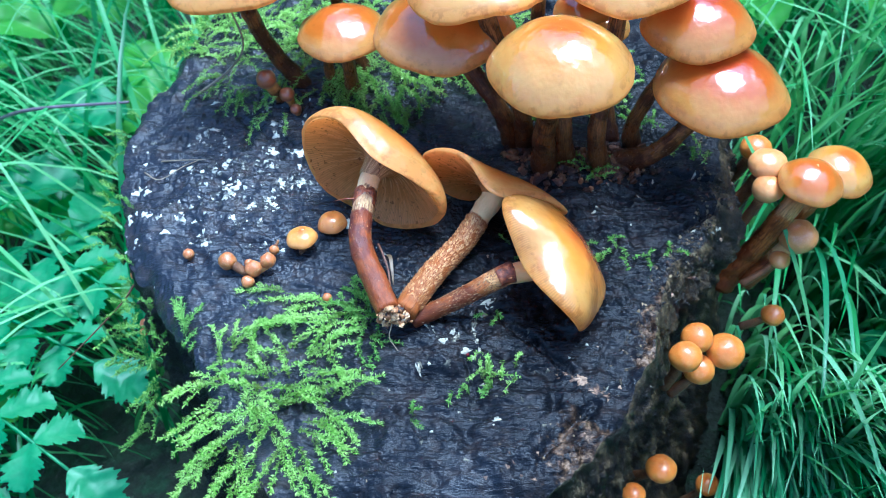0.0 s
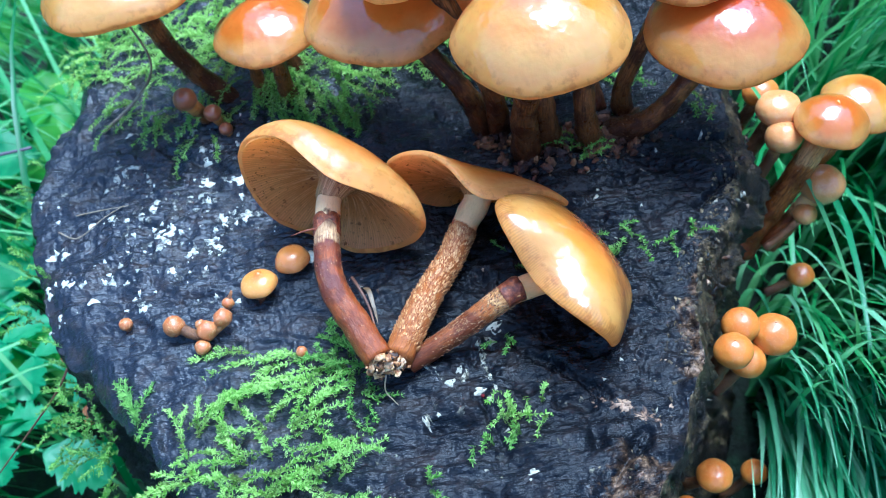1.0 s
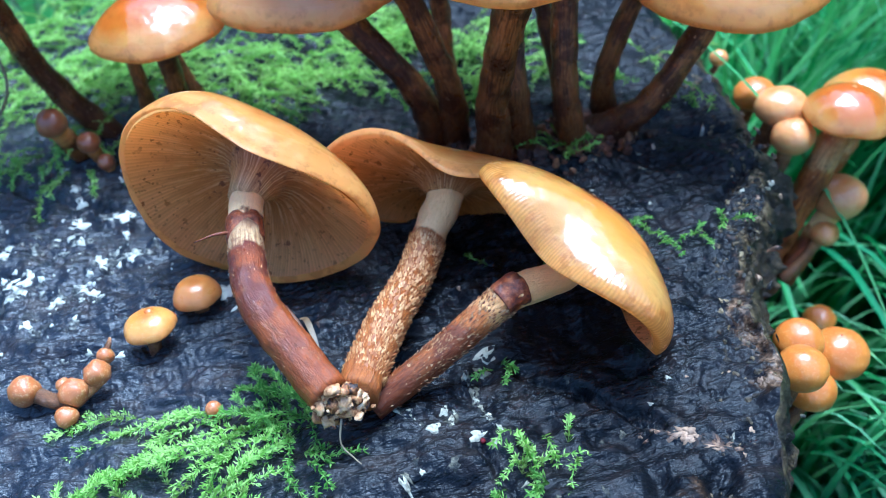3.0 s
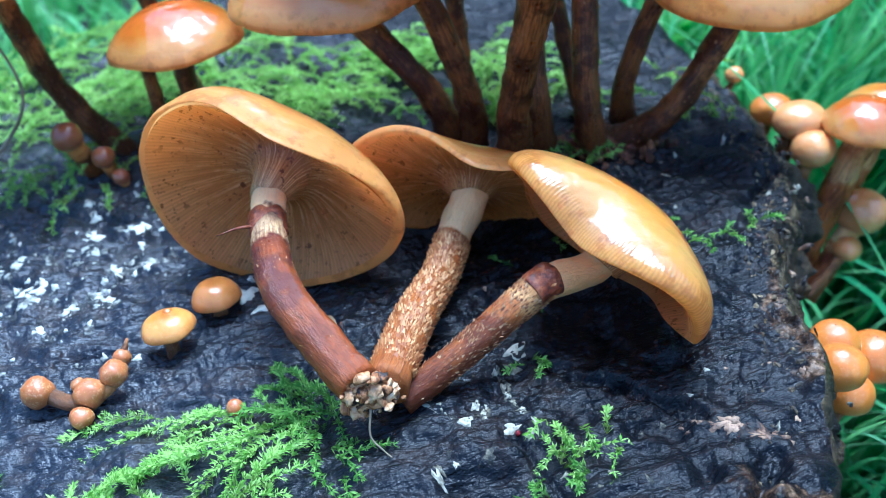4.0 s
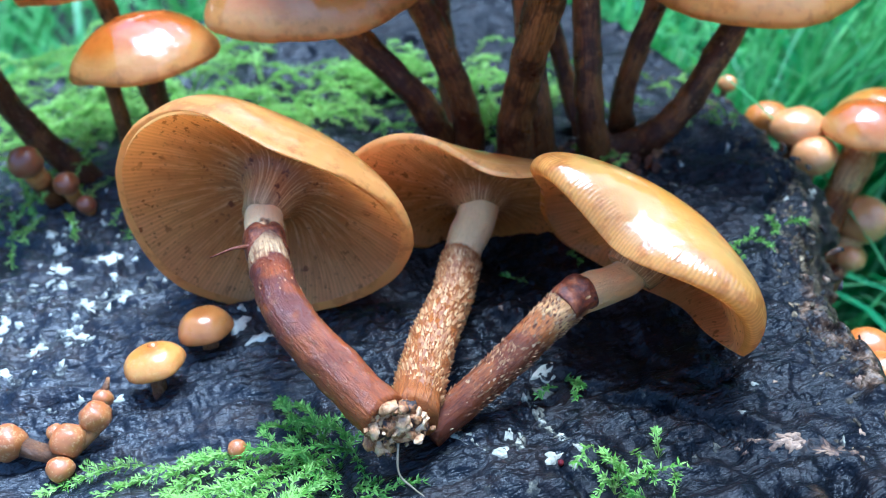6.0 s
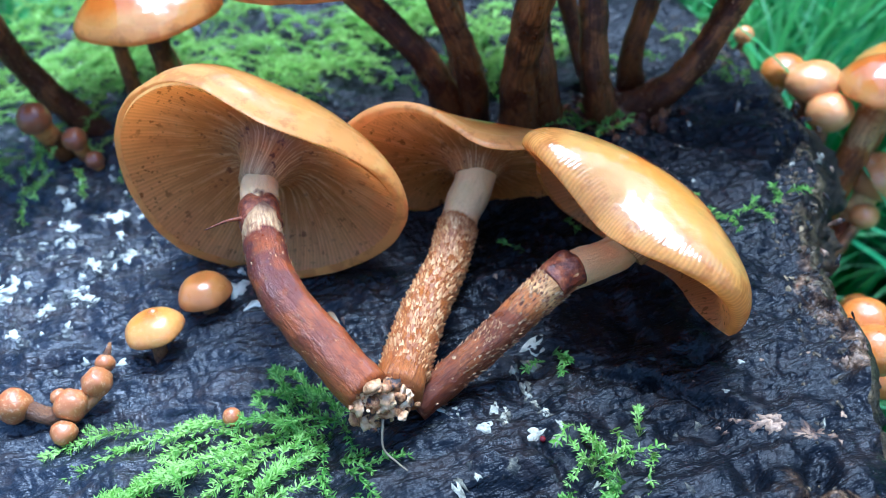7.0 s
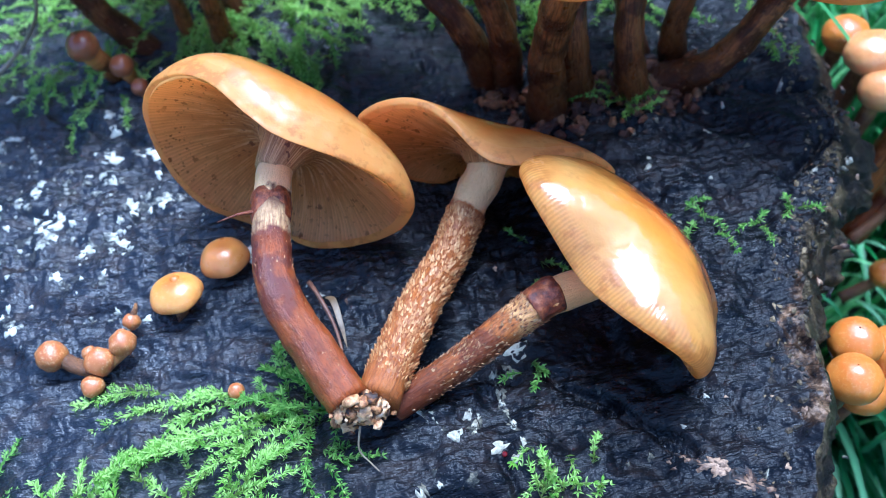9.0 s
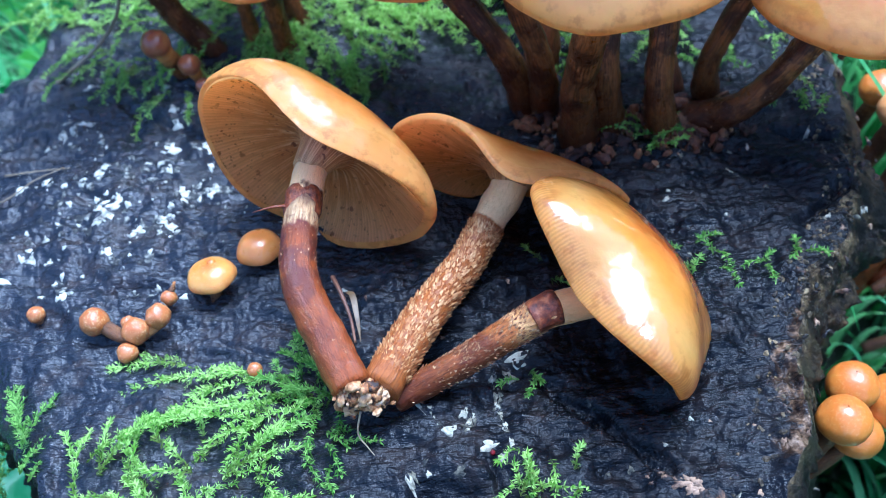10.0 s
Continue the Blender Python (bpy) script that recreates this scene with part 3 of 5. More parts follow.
GROOVES = [((-0.002, 0.214), (0.012, 0.202), 0.0022, 0.0009), ((0.012, 0.202), (0.024, 0.190), 0.0024, 0.0009), ((-0.070, 0.232), (-0.105, 0.240), 0.0018, 0.0014), ((-0.110, 0.330), (-0.085, 0.312), 0.0022, 0.0016), ((0.075, 0.285), (0.098, 0.275), 0.0036, 0.0016), ((0.030, 0.176), (0.012, 0.158), 0.0030, 0.0018), ((-0.012, 0.196), (-0.008, 0.180), 0.0018, 0.0010), ((-0.050, 0.225), (-0.072, 0.236), 0.0018, 0.0010), ((0.085, 0.262), (0.070, 0.250), 0.0024, 0.0012)]


def front_wear(x, y, q):
    """Where the saw cut has broken away along the front right edge, 0 to 1."""
    th = np.arctan2(y - CENTRE[1], x - CENTRE[0])
    sector = np.exp(-((th + 0.95) / 0.42) ** 4)
    return sector * np.clip((q - 0.87 - 0.06 * relief(x, y, 70, 5)) / 0.06, 0, 1)


def top_height(x, y):
    """Height of the cut face, with saw waves, fibre bumps, cracks and a worn edge; takes arrays too."""
    x, y = np.asarray(x, float), np.asarray(y, float)
    dx, dy = x - CENTRE[0], y - CENTRE[1]
    q = np.hypot(dx, dy) / edge_radius(np.arctan2(dy, dx))
    z = 0.0016 * relief(x, y, 26, 0) + 0.0014 * relief(x, y, 80, 1)
    s, t = x * 0.99 - y * 0.14, x * 0.14 + y * 0.99
    z = z + 0.0008 * relief(s * 0.25, t, 300, 2) + 0.0008 * relief(x, y, 240, 3)
    z = z + 0.0002 * (1 - 2 * np.abs(relief(x, y, 560, 4))) + 0.00025 * relief(x, y, 900, 5) + 0.0004 * relief(s * 0.30, t, 800, 6)
    pit = np.clip(relief(x, y, 140, 8) - 0.45, 0, 1)
    z = z - 0.004 * pit
    wig = 0.0014 * relief(x, y, 150, 7)
    for (ax, ay), (bx, by), depth, wide in GROOVES:
        ex, ey = bx - ax, by - ay
        k = np.clip(((x - ax) * ex + (y - ay) * ey) / (ex * ex + ey * ey), 0, 1)
        dist = np.hypot(x - ax - k * ex, y - ay - k * ey) + wig
        z = z - depth * np.exp(-(dist / wide) ** 2)
    z = z + 0.001 + np.clip((y - 0.2) * 0.06 - np.where(y > 0.2, 0.02, 0.0) * x * np.clip((y - 0.2) * 25, 0, 1), -0.002, 0.018)
    fall = np.clip((q - 0.88) / 0.12, 0, 2)
    z = z + front_wear(x, y, q) * (0.0022 * relief(x, y, 190, 10) + 0.0012 * relief(x, y, 420, 11))
    z = z - 0.016 * fall ** 2 * np.clip(0.55 + 0.7 * relief(x, y, 55, 9), 0.05, 2)
    return TOP + z


def inside(x, y, grow=1.0):
    dx, dy = x - CENTRE[0], y - CENTRE[1]
    return math.hypot(dx, dy) < edge_radius(math.atan2(dy, dx)) * grow


def grid_faces(rows, seg):
    i, k = np.meshgrid(np.arange(rows - 1), np.arange(seg), indexing="ij")
    n = (k + 1) % seg
    return np.stack([i * seg + k, i * seg + n, (i + 1) * seg + n, (i + 1) * seg + k], -1).reshape(-1, 4).tolist()


def build_stump():
    stump = thing("stump", (CENTRE[0], CENTRE[1], 0), "old wet black sawn tree stump with mossy rugged bark", "tree stump")
    seg, rings = 1200, 420
    th = math.pi / 2 + 2 * math.pi * np.arange(seg) / seg
    sector = np.exp(-((np.mod(th + radians(22) + math.pi, 2 * math.pi) - math.pi) / radians(42)) ** 4)
    reach = 0.965 - 0.075 * sector * (1 + 0.35 * relief(np.cos(th), np.sin(th), 11, 6))
    q = np.maximum((np.arange(rings) / (rings - 1))[:, None] * reach[None, :], 0.002)
    wob = 1 + q ** 6 * (0.022 * relief(np.cos(th) * 2, np.sin(th) * 2, 4, 1) + 0.014 * relief(np.cos(th), np.sin(th), 22, 2) + 0.008 * relief(np.cos(th), np.sin(th), 60, 3))
    r = edge_radius(th)[None, :] * q * wob
    x, y = CENTRE[0] + r * np.cos(th), CENTRE[1] + r * np.sin(th)
    z = top_height(x, y)
    off = np.array(stump.location)
    mesh_object("cut_face", (np.stack([x, y, z], -1).reshape(-1, 3) - off).tolist(), grid_faces(rings, seg), STUMP_TOP, stump, "wet black weathered sawn face", attrs={"worn": front_wear(x, y, q + 0 * x).reshape(-1).tolist()})
    rows = 150
    s = (np.arange(rows) / (rows - 1))[:, None] ** 1.4
    arc = 0.16 * (th - math.pi / 2)[None, :] + 0 * s
    zz = z[-1][None, :] * (1 - s) - 0.02 * s
    hgt = 0.21 * s + 0 * arc
    on = np.minimum(s * 20, 1)
    gap = np.maximum(edge_radius(th) - r[-1], 0)[None, :]
    push = (gap + 0.001) * np.minimum(1, s * 14) ** 0.7 + 0.016 * s ** 2 - 0.005 * on - 0.014 * np.exp(-((np.mod(th + math.pi, 2 * math.pi) - math.pi + 0.75) / 0.6) ** 4)[None, :] * np.minimum(1, s * 5)
    push = push + on * (0.0028 * relief(arc, hgt * 0.4, 24, 0) + 0.0024 * relief(arc, hgt * 0.5, 70, 1) + 0.0026 * relief(arc, hgt * 0.7, 180, 2) + 0.0018 * relief(arc, hgt, 420, 3) + 0.0010 * relief(arc, hgt, 900, 4))
    bx, by = x[-1][None, :] + push * np.cos(th), y[-1][None, :] + push * np.sin(th)
    zz = zz + on * (1 - s) * 0.0020 * relief(arc, hgt, 200, 5)
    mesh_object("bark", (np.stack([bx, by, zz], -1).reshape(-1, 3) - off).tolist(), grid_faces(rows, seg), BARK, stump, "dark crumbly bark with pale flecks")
    return stump


def build_ground():
    n, seg = 40, 96
    verts, faces = [(0, 0.2, -0.005)], []
    for i in range(n):
        r = 0.05 * 1.19 ** i
        for k in range(seg):
            th = 2 * math.pi * k / seg
            x, y = r * math.cos(th), 0.2 + r * math.sin(th)
            verts.append((x, y, 0.02 * noise.noise(Vector((x * 4, y * 4, 0))) * min(1, r * 3) - 0.005))
    faces = [(0, 1 + k, 1 + (k + 1) % seg) for k in range(seg)]
    faces += [(1 + i * seg + k, 1 + (i + 1) * seg + k, 1 + (i + 1) * seg + (k + 1) % seg, 1 + i * seg + (k + 1) % seg) for i in range(n - 1) for k in range(seg)]
    tagged(mesh_object("ground", verts, faces, SOIL), "dark damp soil under the grass", "ground", kind="structure")
    # Added ring out of view; keeps low sky from lighting and reflecting.
    verts, seg = [], 160
    for j in range(13):
        for k in range(seg):
            th = 2 * math.pi * k / seg
            r = 3.6 + 0.9 * noise.noise(Vector((math.cos(th) * 4, math.sin(th) * 4, j * 0.5)))
            # Tall ahead and to the right, low behind the camera, to shape that light.
            top = 2.9 + 0.7 * noise.noise(Vector((math.cos(th) * 7, math.sin(th) * 7, 3))) + 0.3 * noise.noise(Vector((math.cos(th) * 23, math.sin(th) * 23, 5)))
            top *= 0.55 + 0.55 * math.sin(th + 0.5)
            verts.append((r * math.cos(th), 0.2 + r * math.sin(th), -0.05 + max(top, 0.25) * j / 12))
    faces = [(j * seg + k, j * seg + (k + 1) % seg, (j + 1) * seg + (k + 1) % seg, (j + 1) * seg + k) for j in range(12) for k in range(seg)]
    tagged(mesh_object("added_screen", verts, faces, LIGHT_SCREEN), "unseen dim green ring added to screen off low sky", "undergrowth", kind="structure")


build_stump()
build_ground()


# ---- the three picked mushrooms that lie on the stump ----
def unit(v):
    return tuple(Vector(v).normalized())


def fallen(label, path, radii, stem_mat, centre, axis, R, h, cap_mat, ring, scale_mat, count, size, span, **kw):
    t = thing("picked_mushroom", path[0], label, "mushroom", "picked mushrooms on the stump")
    tube("stem", path, radii, stem_mat, t, n=50, seg=22, rough=0.10)
    cap_parts(t, centre, axis, R, h, cap_mat, **kw)
    scales(t, path, radii, scale_mat, count, size, span, int(R * 1e5), 1.0 if count > 2000 else 0.6)
    if not ring:
        return t
    p = spline(path, 100)
    i = int(ring * 99)
    rr = float(np.interp(ring, np.linspace(0, 1, len(radii)), radii))
    seg = [p[min(max(i + d, 0), 99)] for d in (-4, -2, 2, 4)]
    tube("ring", seg, [rr * 1.0, rr * 1.06, rr * 1.08, rr * 1.01], RING, t, "dark sticky ring remnant", n=28, seg=48, rough=0.20, seed=3)
    return t


C1, A1 = Vector((-0.0468, 0.2628, 0.2287)), Vector((0.535, 0.835, 0.125)).normalized()
C2, A2 = Vector((0.0019, 0.2610, 0.2194)), Vector((0.393, 0.752, 0.529)).normalized()
C3, A3 = Vector((0.0199, 0.2248, 0.2161)), Vector((0.824, 0.138, 0.549)).normalized()
RIM1 = [(0.096, 0.069), (-0.053, -0.022), (-0.004, 0.032), (0.009, -0.008)], [(0.032, 0.072), (-0.072, -0.014), (0.014, 0.018), (0.019, 0.004)]
RIM2 = [(0.142, 0.101), (0.031, 0.040), (0.019, 0.043), (-0.007, 0.001)], [(0.002, 0.141), (-0.070, 0.042), (-0.023, -0.017), (0.023, 0.008)]
RIM3 = [(0.070, 0.043), (-0.009, -0.020), (0.061, -0.089), (0.003, 0.000)], [(0.000, 0.037), (-0.021, 0.037), (0.022, -0.023), (-0.013, 0.016)]
PURPLE_ONE = fallen("picked mushroom with purple-brown stem showing its tan gills", [(-0.0375, 0.2075, 0.2150), (-0.0420, 0.2176, 0.2192), (-0.0470, 0.2306, 0.2259), (-0.0462, 0.2506, 0.2290), (-0.0432, 0.2640, 0.2312), tuple(C1 + A1 * 0.010 + Vector((0.0025, 0, 0.0015)))], [0.0042, 0.0043, 0.0041, 0.0039, 0.0040, 0.0042], STEM_PURPLE, C1, A1, 0.0271, 0.0158, CAP_ORANGE, 0.60, SCALE_PALE, 520, 0.00034, (0.06, 0.56), seed=1, power=2.6, round_off=0.62, hollow=0.55, bulge=0.012, crown=(0.0006, 0.0, 0.0029), rim=RIM1, hub=(0.0026, -0.0018, 0.0030), lip=0.034, ridges=170, neck=0.13, seg=160)
PICKED = fallen("picked mushroom with shaggy orange scaly stem and wavy cap", [(-0.0325, 0.2085, 0.2118), (-0.0230, 0.2265, 0.2112), (-0.0120, 0.2447, 0.2086), (-0.0050, 0.2560, 0.2106), tuple(C2 - A2 * 0.002), tuple(C2 + A2 * 0.004)], [0.0044, 0.0044, 0.0042, 0.0043, 0.0045, 0.0045], STEM_SCALY, C2, A2, 0.0239, 0.0065, CAP_ORANGE, 0, SCALE_ORANGE, 4200, 0.00074, (0.04, 0.56), seed=2, hollow=0.25, bulge=0.012, rim=RIM2, lip=0.034, ridges=170, neck=0.19, seg=160)
fallen("picked mushroom on its side with glossy amber cap", [(-0.0300, 0.2105, 0.2055), (-0.0170, 0.2135, 0.2098), (-0.0090, 0.2155, 0.2128), (0.0040, 0.2190, 0.2172), tuple(C3 - A3 * 0.004 + Vector((0, -0.002, 0.002))), tuple(C3 + A3 * 0.008 + Vector((0, -0.001, 0.001)))], [0.0032, 0.0032, 0.0033, 0.0037, 0.0036, 0.0038], STEM_RUST, C3, A3, 0.0263, 0.0128, CAP_RIDGED, 0.60, SCALE_PALE, 1300, 0.00052, (0.04, 0.57), seed=3, power=2.0, round_off=0.55, hollow=0.7, rest=True, hub=(0, -0.002, 0.002), rim=RIM3, lip=0.035, ridges=170, neck=0.2, seg=160)
cam.data.dof.use_dof, cam.data.dof.focus_object, cam.data.dof.aperture_fstop = True, PICKED, 22.0


# ---- standing mushrooms ----
def standing(label, centre, R, h, base, mat, stem_mat=STEM_DARK, r=0.0033, mid=None, tilt=(0, 0), seed=0, group="clump of standing mushrooms", name="mushroom", **kw):
    t = thing(name, base, label, "mushroom", group)
    axis = unit((tilt[0], tilt[1], 1))
    top = Vector(centre) + Vector(axis) * h * 0.55
    path = [base, mid or tuple((Vector(base) * 0.5 + Vector(centre) * 0.5) + Vector((0, 0, -0.004))), centre, tuple(top)]
    tube("stem", path, [r * 1.35, r, r * 0.95, r * 1.1], stem_mat, t, n=40, seg=18, rough=0.22, seed=seed)
    if R > 0.013:
        scales(t, path, [r * 1.35, r, r * 0.95, r * 1.1], SCALE_DARK, 160, 0.00055, (0.05, 0.6), seed + 70)
    cap_parts(t, centre, axis, R, h, mat, seed=seed + 10, seg=72, **kw)
    return t


standing("standing mushroom with broad glossy honey-yellow cap", (0.026, 0.261, 0.2715), 0.0245, 0.0160, (0.0225, 0.2905, 0.203), CAP_PALE, mid=(0.0222, 0.2825, 0.230), seed=1, wave=0.02, r=0.0042)
standing("standing mushroom with glossy reddish-orange cap and curved stem", (0.087, 0.281, 0.2445), 0.0245, 0.0145, (0.0535, 0.2925, 0.204), CAP_RED, mid=(0.0670, 0.2825, 0.2165), seed=2, wave=0.02, r=0.0036, tilt=(0.06, -0.05))
standing("standing mushroom with orange cap behind the red one", (0.079, 0.295, 0.263), 0.0205, 0.0135, (0.0600, 0.3010, 0.203), CAP_RED, mid=(0.0600, 0.2960, 0.224), seed=3, wave=0.03, r=0.0030)
standing("tall standing mushroom with flat honey-yellow cap", (0.053, 0.300, 0.283), 0.0245, 0.011, (0.0460, 0.2875, 0.203), CAP_PALE, seed=4, wave=0.03, r=0.0035, mid=(0.0430, 0.2860, 0.228))
standing("small standing mushroom half hidden in the clump", (0.0485, 0.323, 0.2485), 0.011, 0.007, (0.0520, 0.3060, 0.204), CAP_PALE, seed=5, r=0.0026)
standing("standing mushroom with wide honey-coloured cap", (-0.015, 0.315, 0.2565), 0.0272, 0.0145, (0.0112, 0.3075, 0.204), CAP_ORANGE, seed=6, wave=0.03, r=0.0036, mid=(0.0045, 0.3040, 0.228))
standing("standing mushroom with smooth amber cap over its neighbour", (-0.001, 0.303, 0.281), 0.0265, 0.0125, (0.0155, 0.3060, 0.204), CAP_PALE, seed=7, wave=0.05, r=0.0034, mid=(0.0135, 0.2990, 0.230), tilt=(0.05, 0.12))
standing("pale small mushroom pressed behind the clump", (0.025, 0.342, 0.262), 0.0145, 0.008, (0.0180, 0.3200, 0.204), CAP_PALE, seed=8, r=0.003)
standing("dark bare stem with small cap in the clump", (0.040, 0.315, 0.262), 0.012, 0.008, (0.0312, 0.2920, 0.203), CAP_RED, seed=9, r=0.0036, mid=(0.0300, 0.2900, 0.232))
standing("standing mushroom with small shiny brown-orange cap", (-0.058, 0.334, 0.2470), 0.0188, 0.0105, (-0.060, 0.346, 0.207), CAP_ORANGE, seed=11, wave=0.015, r=0.0030)
standing("standing mushroom with pale orange cap above its neighbour", (-0.066, 0.364, 0.262), 0.0205, 0.011, (-0.055, 0.362, 0.207), CAP_ORANGE, seed=12, wave=0.03, r=0.0028)
standing("standing mushroom with wide yellow cap and bent stem", (-0.1005, 0.342, 0.272), 0.0275, 0.0125, (-0.0815, 0.3525, 0.207), CAP_PALE, seed=13, wave=0.02, r=0.0034, mid=(-0.0955, 0.3510, 0.236))
standing("young mushroom beside the mossy bank", (-0.069, 0.346, 0.243), 0.010, 0.006, (-0.070, 0.352, 0.207), CAP_RED, seed=14, r=0.0022)


def button(label, at, R, base, mat=CAP_SMALL, stem=STEM_BUD, r=None, squash=0.85, seed=0, group="young mushrooms on the bark", lump=0.06, axis=(0, 0, 1)):
    t = thing("young_mushroom", base, label, "mushroom", group)
    r = r or R * 0.34
    base = tuple(Vector(at) * 0.3 + Vector(base) * 0.7)
    tube("stem", [base, tuple(Vector(base) * 0.45 + Vector(at) * 0.55 + Vector((0, 0, -0.001))), at], [r * 1.1, r, r], stem, t, n=12, seg=10, rough=0.15, seed=seed)
    blob("cap", at, R, mat, t, (1, 1, squash), lump, seed, axis, 28)
    return t


SIDE = "young mushrooms on the bark"
button("small yellow-orange cap on the stump edge", (0.1150, 0.3086, 0.1930), 0.0068, (0.102, 0.313, 0.160), seed=1, squash=0.75)
button("small rosy-orange cap on the stump edge", (0.1170, 0.2970, 0.1937), 0.0082, (0.103, 0.300, 0.160), CAP_ROSY, seed=2, squash=0.7)
button("small rosy-brown button under its neighbours", (0.1155, 0.2872, 0.1885), 0.0066, (0.102, 0.288, 0.155), CAP_ROSY, seed=3)
standing("amber mushroom leaning out from the bark", (0.1310, 0.2840, 0.1930), 0.0132, 0.0088, (0.102, 0.284, 0.135), CAP_ORANGE, STEM_RUST, 0.0045, (0.115, 0.283, 0.160), (0.15, -0.1), 21, SIDE, "mushroom", wave=0.02)
standing("pale amber mushroom leaning out behind another", (0.1470, 0.2950, 0.1880), 0.0140, 0.0095, (0.104, 0.294, 0.125), CAP_PALE, STEM_RUST, 0.004, (0.126, 0.295, 0.152), (0.2, -0.1), 22, SIDE, "mushroom", wave=0.02)
button("brownish button hanging below the amber caps", (0.1312, 0.2820, 0.1645), 0.0082, (0.102, 0.277, 0.130), CAP_ROSY, STEM_RUST, 0.0038, seed=4)
button("tiny pale pink button at the far stump edge", (0.1076, 0.3191, 0.2031), 0.0030, (0.105, 0.320, 0.196), CAP_ROSY, seed=22, group=SIDE)
button("tiny pale button beside the stems", (0.1235, 0.2770, 0.1560), 0.0045, (0.101, 0.272, 0.140), CAP_ROSY, seed=5)
button("glossy orange button of a tight cluster", (0.0738, 0.2174, 0.1792), 0.0061, (0.066, 0.220, 0.150), seed=6)
button("front glossy orange button of a tight cluster", (0.0672, 0.2064, 0.1825), 0.0060, (0.060, 0.212, 0.150), seed=7)
button("outer glossy orange button of a tight cluster", (0.0851, 0.2164, 0.1716), 0.0072, (0.068, 0.219, 0.145), seed=8)
button("lower orange button of a tight cluster", (0.0746, 0.2112, 0.1680), 0.0060, (0.062, 0.213, 0.145), seed=9)
button("lone orange button among grass blades", (0.1277, 0.2785, 0.1170), 0.0056, (0.108, 0.280, 0.105), seed=10, squash=0.75)
button("orange button with wet tip low on the bark", (0.0632, 0.2000, 0.117), 0.0064, (0.050, 0.212, 0.090), seed=11, squash=0.75)
button("pale orange button low on the bark", (0.0975, 0.2333, 0.0450), 0.0058, (0.080, 0.236, 0.015), CAP_SMALL, seed=12)
button("small orange button at the foot of the bark", (0.0515, 0.1940, 0.108), 0.0052, (0.042, 0.206, 0.085), seed=13)

TOPG = "tiny mushrooms on the cut face"
tiny = standing("tiny mushroom with smooth yellow cap", (-0.0731, 0.2502, 0.2103), 0.0058, 0.0036, (-0.0755, 0.2500, 0.203), CAP_SMALL, STEM_BUD, 0.0016, None, (0, 0), 31, TOPG, "tiny_mushroom", gills=False, wave=0.01, power=2.8, round_off=0.6)
blob("umbo", (-0.0725, 0.2515, 0.2134), 0.0013, CAP_SMALL, tiny, (1, 1, 0.9), 0.1, 3, seg=16)
standing("tiny mushroom with olive-brown cap", (-0.0621, 0.2580, 0.2098), 0.0056, 0.0044, (-0.0625, 0.2590, 0.203), CAP_OLIVE, STEM_BUD, 0.0017, None, (0.05, 0), 32, TOPG, "tiny_mushroom", gills=False, wave=0.01, power=2.8, round_off=0.6)
button("brown button in the moss, largest of three", (-0.095, 0.334, 0.2275), 0.0044, (-0.090, 0.346, 0.203), CAP_BROWN, STEM_DARK, 0.003, 0.95, 14, TOPG)
button("small brown button in the moss", (-0.0875, 0.334, 0.219), 0.0034, (-0.085, 0.341, 0.203), CAP_BROWN, STEM_DARK, 0.002, 0.95, 15, TOPG)
button("smallest brown button in the moss", (-0.084, 0.330, 0.2135), 0.0026, (-0.083, 0.334, 0.203), CAP_BROWN, STEM_DARK, 0.0016, 0.95, 16, TOPG)
button("pale brown pin on the black wood", (-0.1182, 0.2490, 0.2068), 0.0022, (-0.1182, 0.2495, 0.201), CAP_BUD, STEM_BUD, 0.0015, 0.9, 17, TOPG)
button("tiny brown pin on the stump edge", (-0.1453, 0.2535, 0.1923), 0.0019, (-0.142, 0.256, 0.188), CAP_BUD, STEM_BUD, 0.001, 0.9, 18, TOPG)
button("tiny orange bud beside the moss", (-0.0620, 0.2246, 0.2042), 0.0018, (-0.0620, 0.225, 0.201), CAP_BUD, STEM_BUD, 0.001, 1.0, 19, TOPG)
button("rosy pin in the edge moss", (-0.1460, 0.2460, 0.1710), 0.0022, (-0.140, 0.249, 0.168), CAP_BUD, STEM_BUD, 0.001, 0.9, 20, TOPG)
button("second rosy pin in the edge moss", (-0.1468, 0.2442, 0.1680), 0.0019, (-0.141, 0.247, 0.164), CAP_BUD, STEM_BUD, 0.001, 0.9, 21, TOPG)

chain = thing("mushroom_cluster", (-0.0930, 0.2385, 0.203), "chain of knobbly pale brown mushroom buds lying on black wood", "mushroom", TOPG)
tube("stem", [(-0.1005, 0.2418, 0.2085), (-0.0960, 0.2395, 0.2060), (-0.0915, 0.2385, 0.2055), (-0.0853, 0.2404, 0.2080)], [0.0019, 0.0016, 0.0021, 0.0018], STEM_BUD, chain, rough=0.2)
for k, (x, y, z, r) in enumerate([(-0.1012, 0.2419, 0.2088, 0.0035), (-0.0907, 0.2383, 0.2075, 0.0033), (-0.0853, 0.2406, 0.2092, 0.0030), (-0.0930, 0.2340, 0.2052, 0.0025), (-0.0925, 0.2400, 0.2090, 0.0017), (-0.0840, 0.2472, 0.2082, 0.0020)]):
    blob("bud", (x, y, z), r, CAP_BUD, chain, (1, 1, 0.95), 0.16, k + 40)
tube("bud_tip", [(-0.0840, 0.2472, 0.2088), (-0.0828, 0.2486, 0.2098), (-0.0820, 0.2494, 0.2112)], [0.0010, 0.0007, 0.0003], STEM_BUD, chain, n=8, seg=8, rough=0.3)

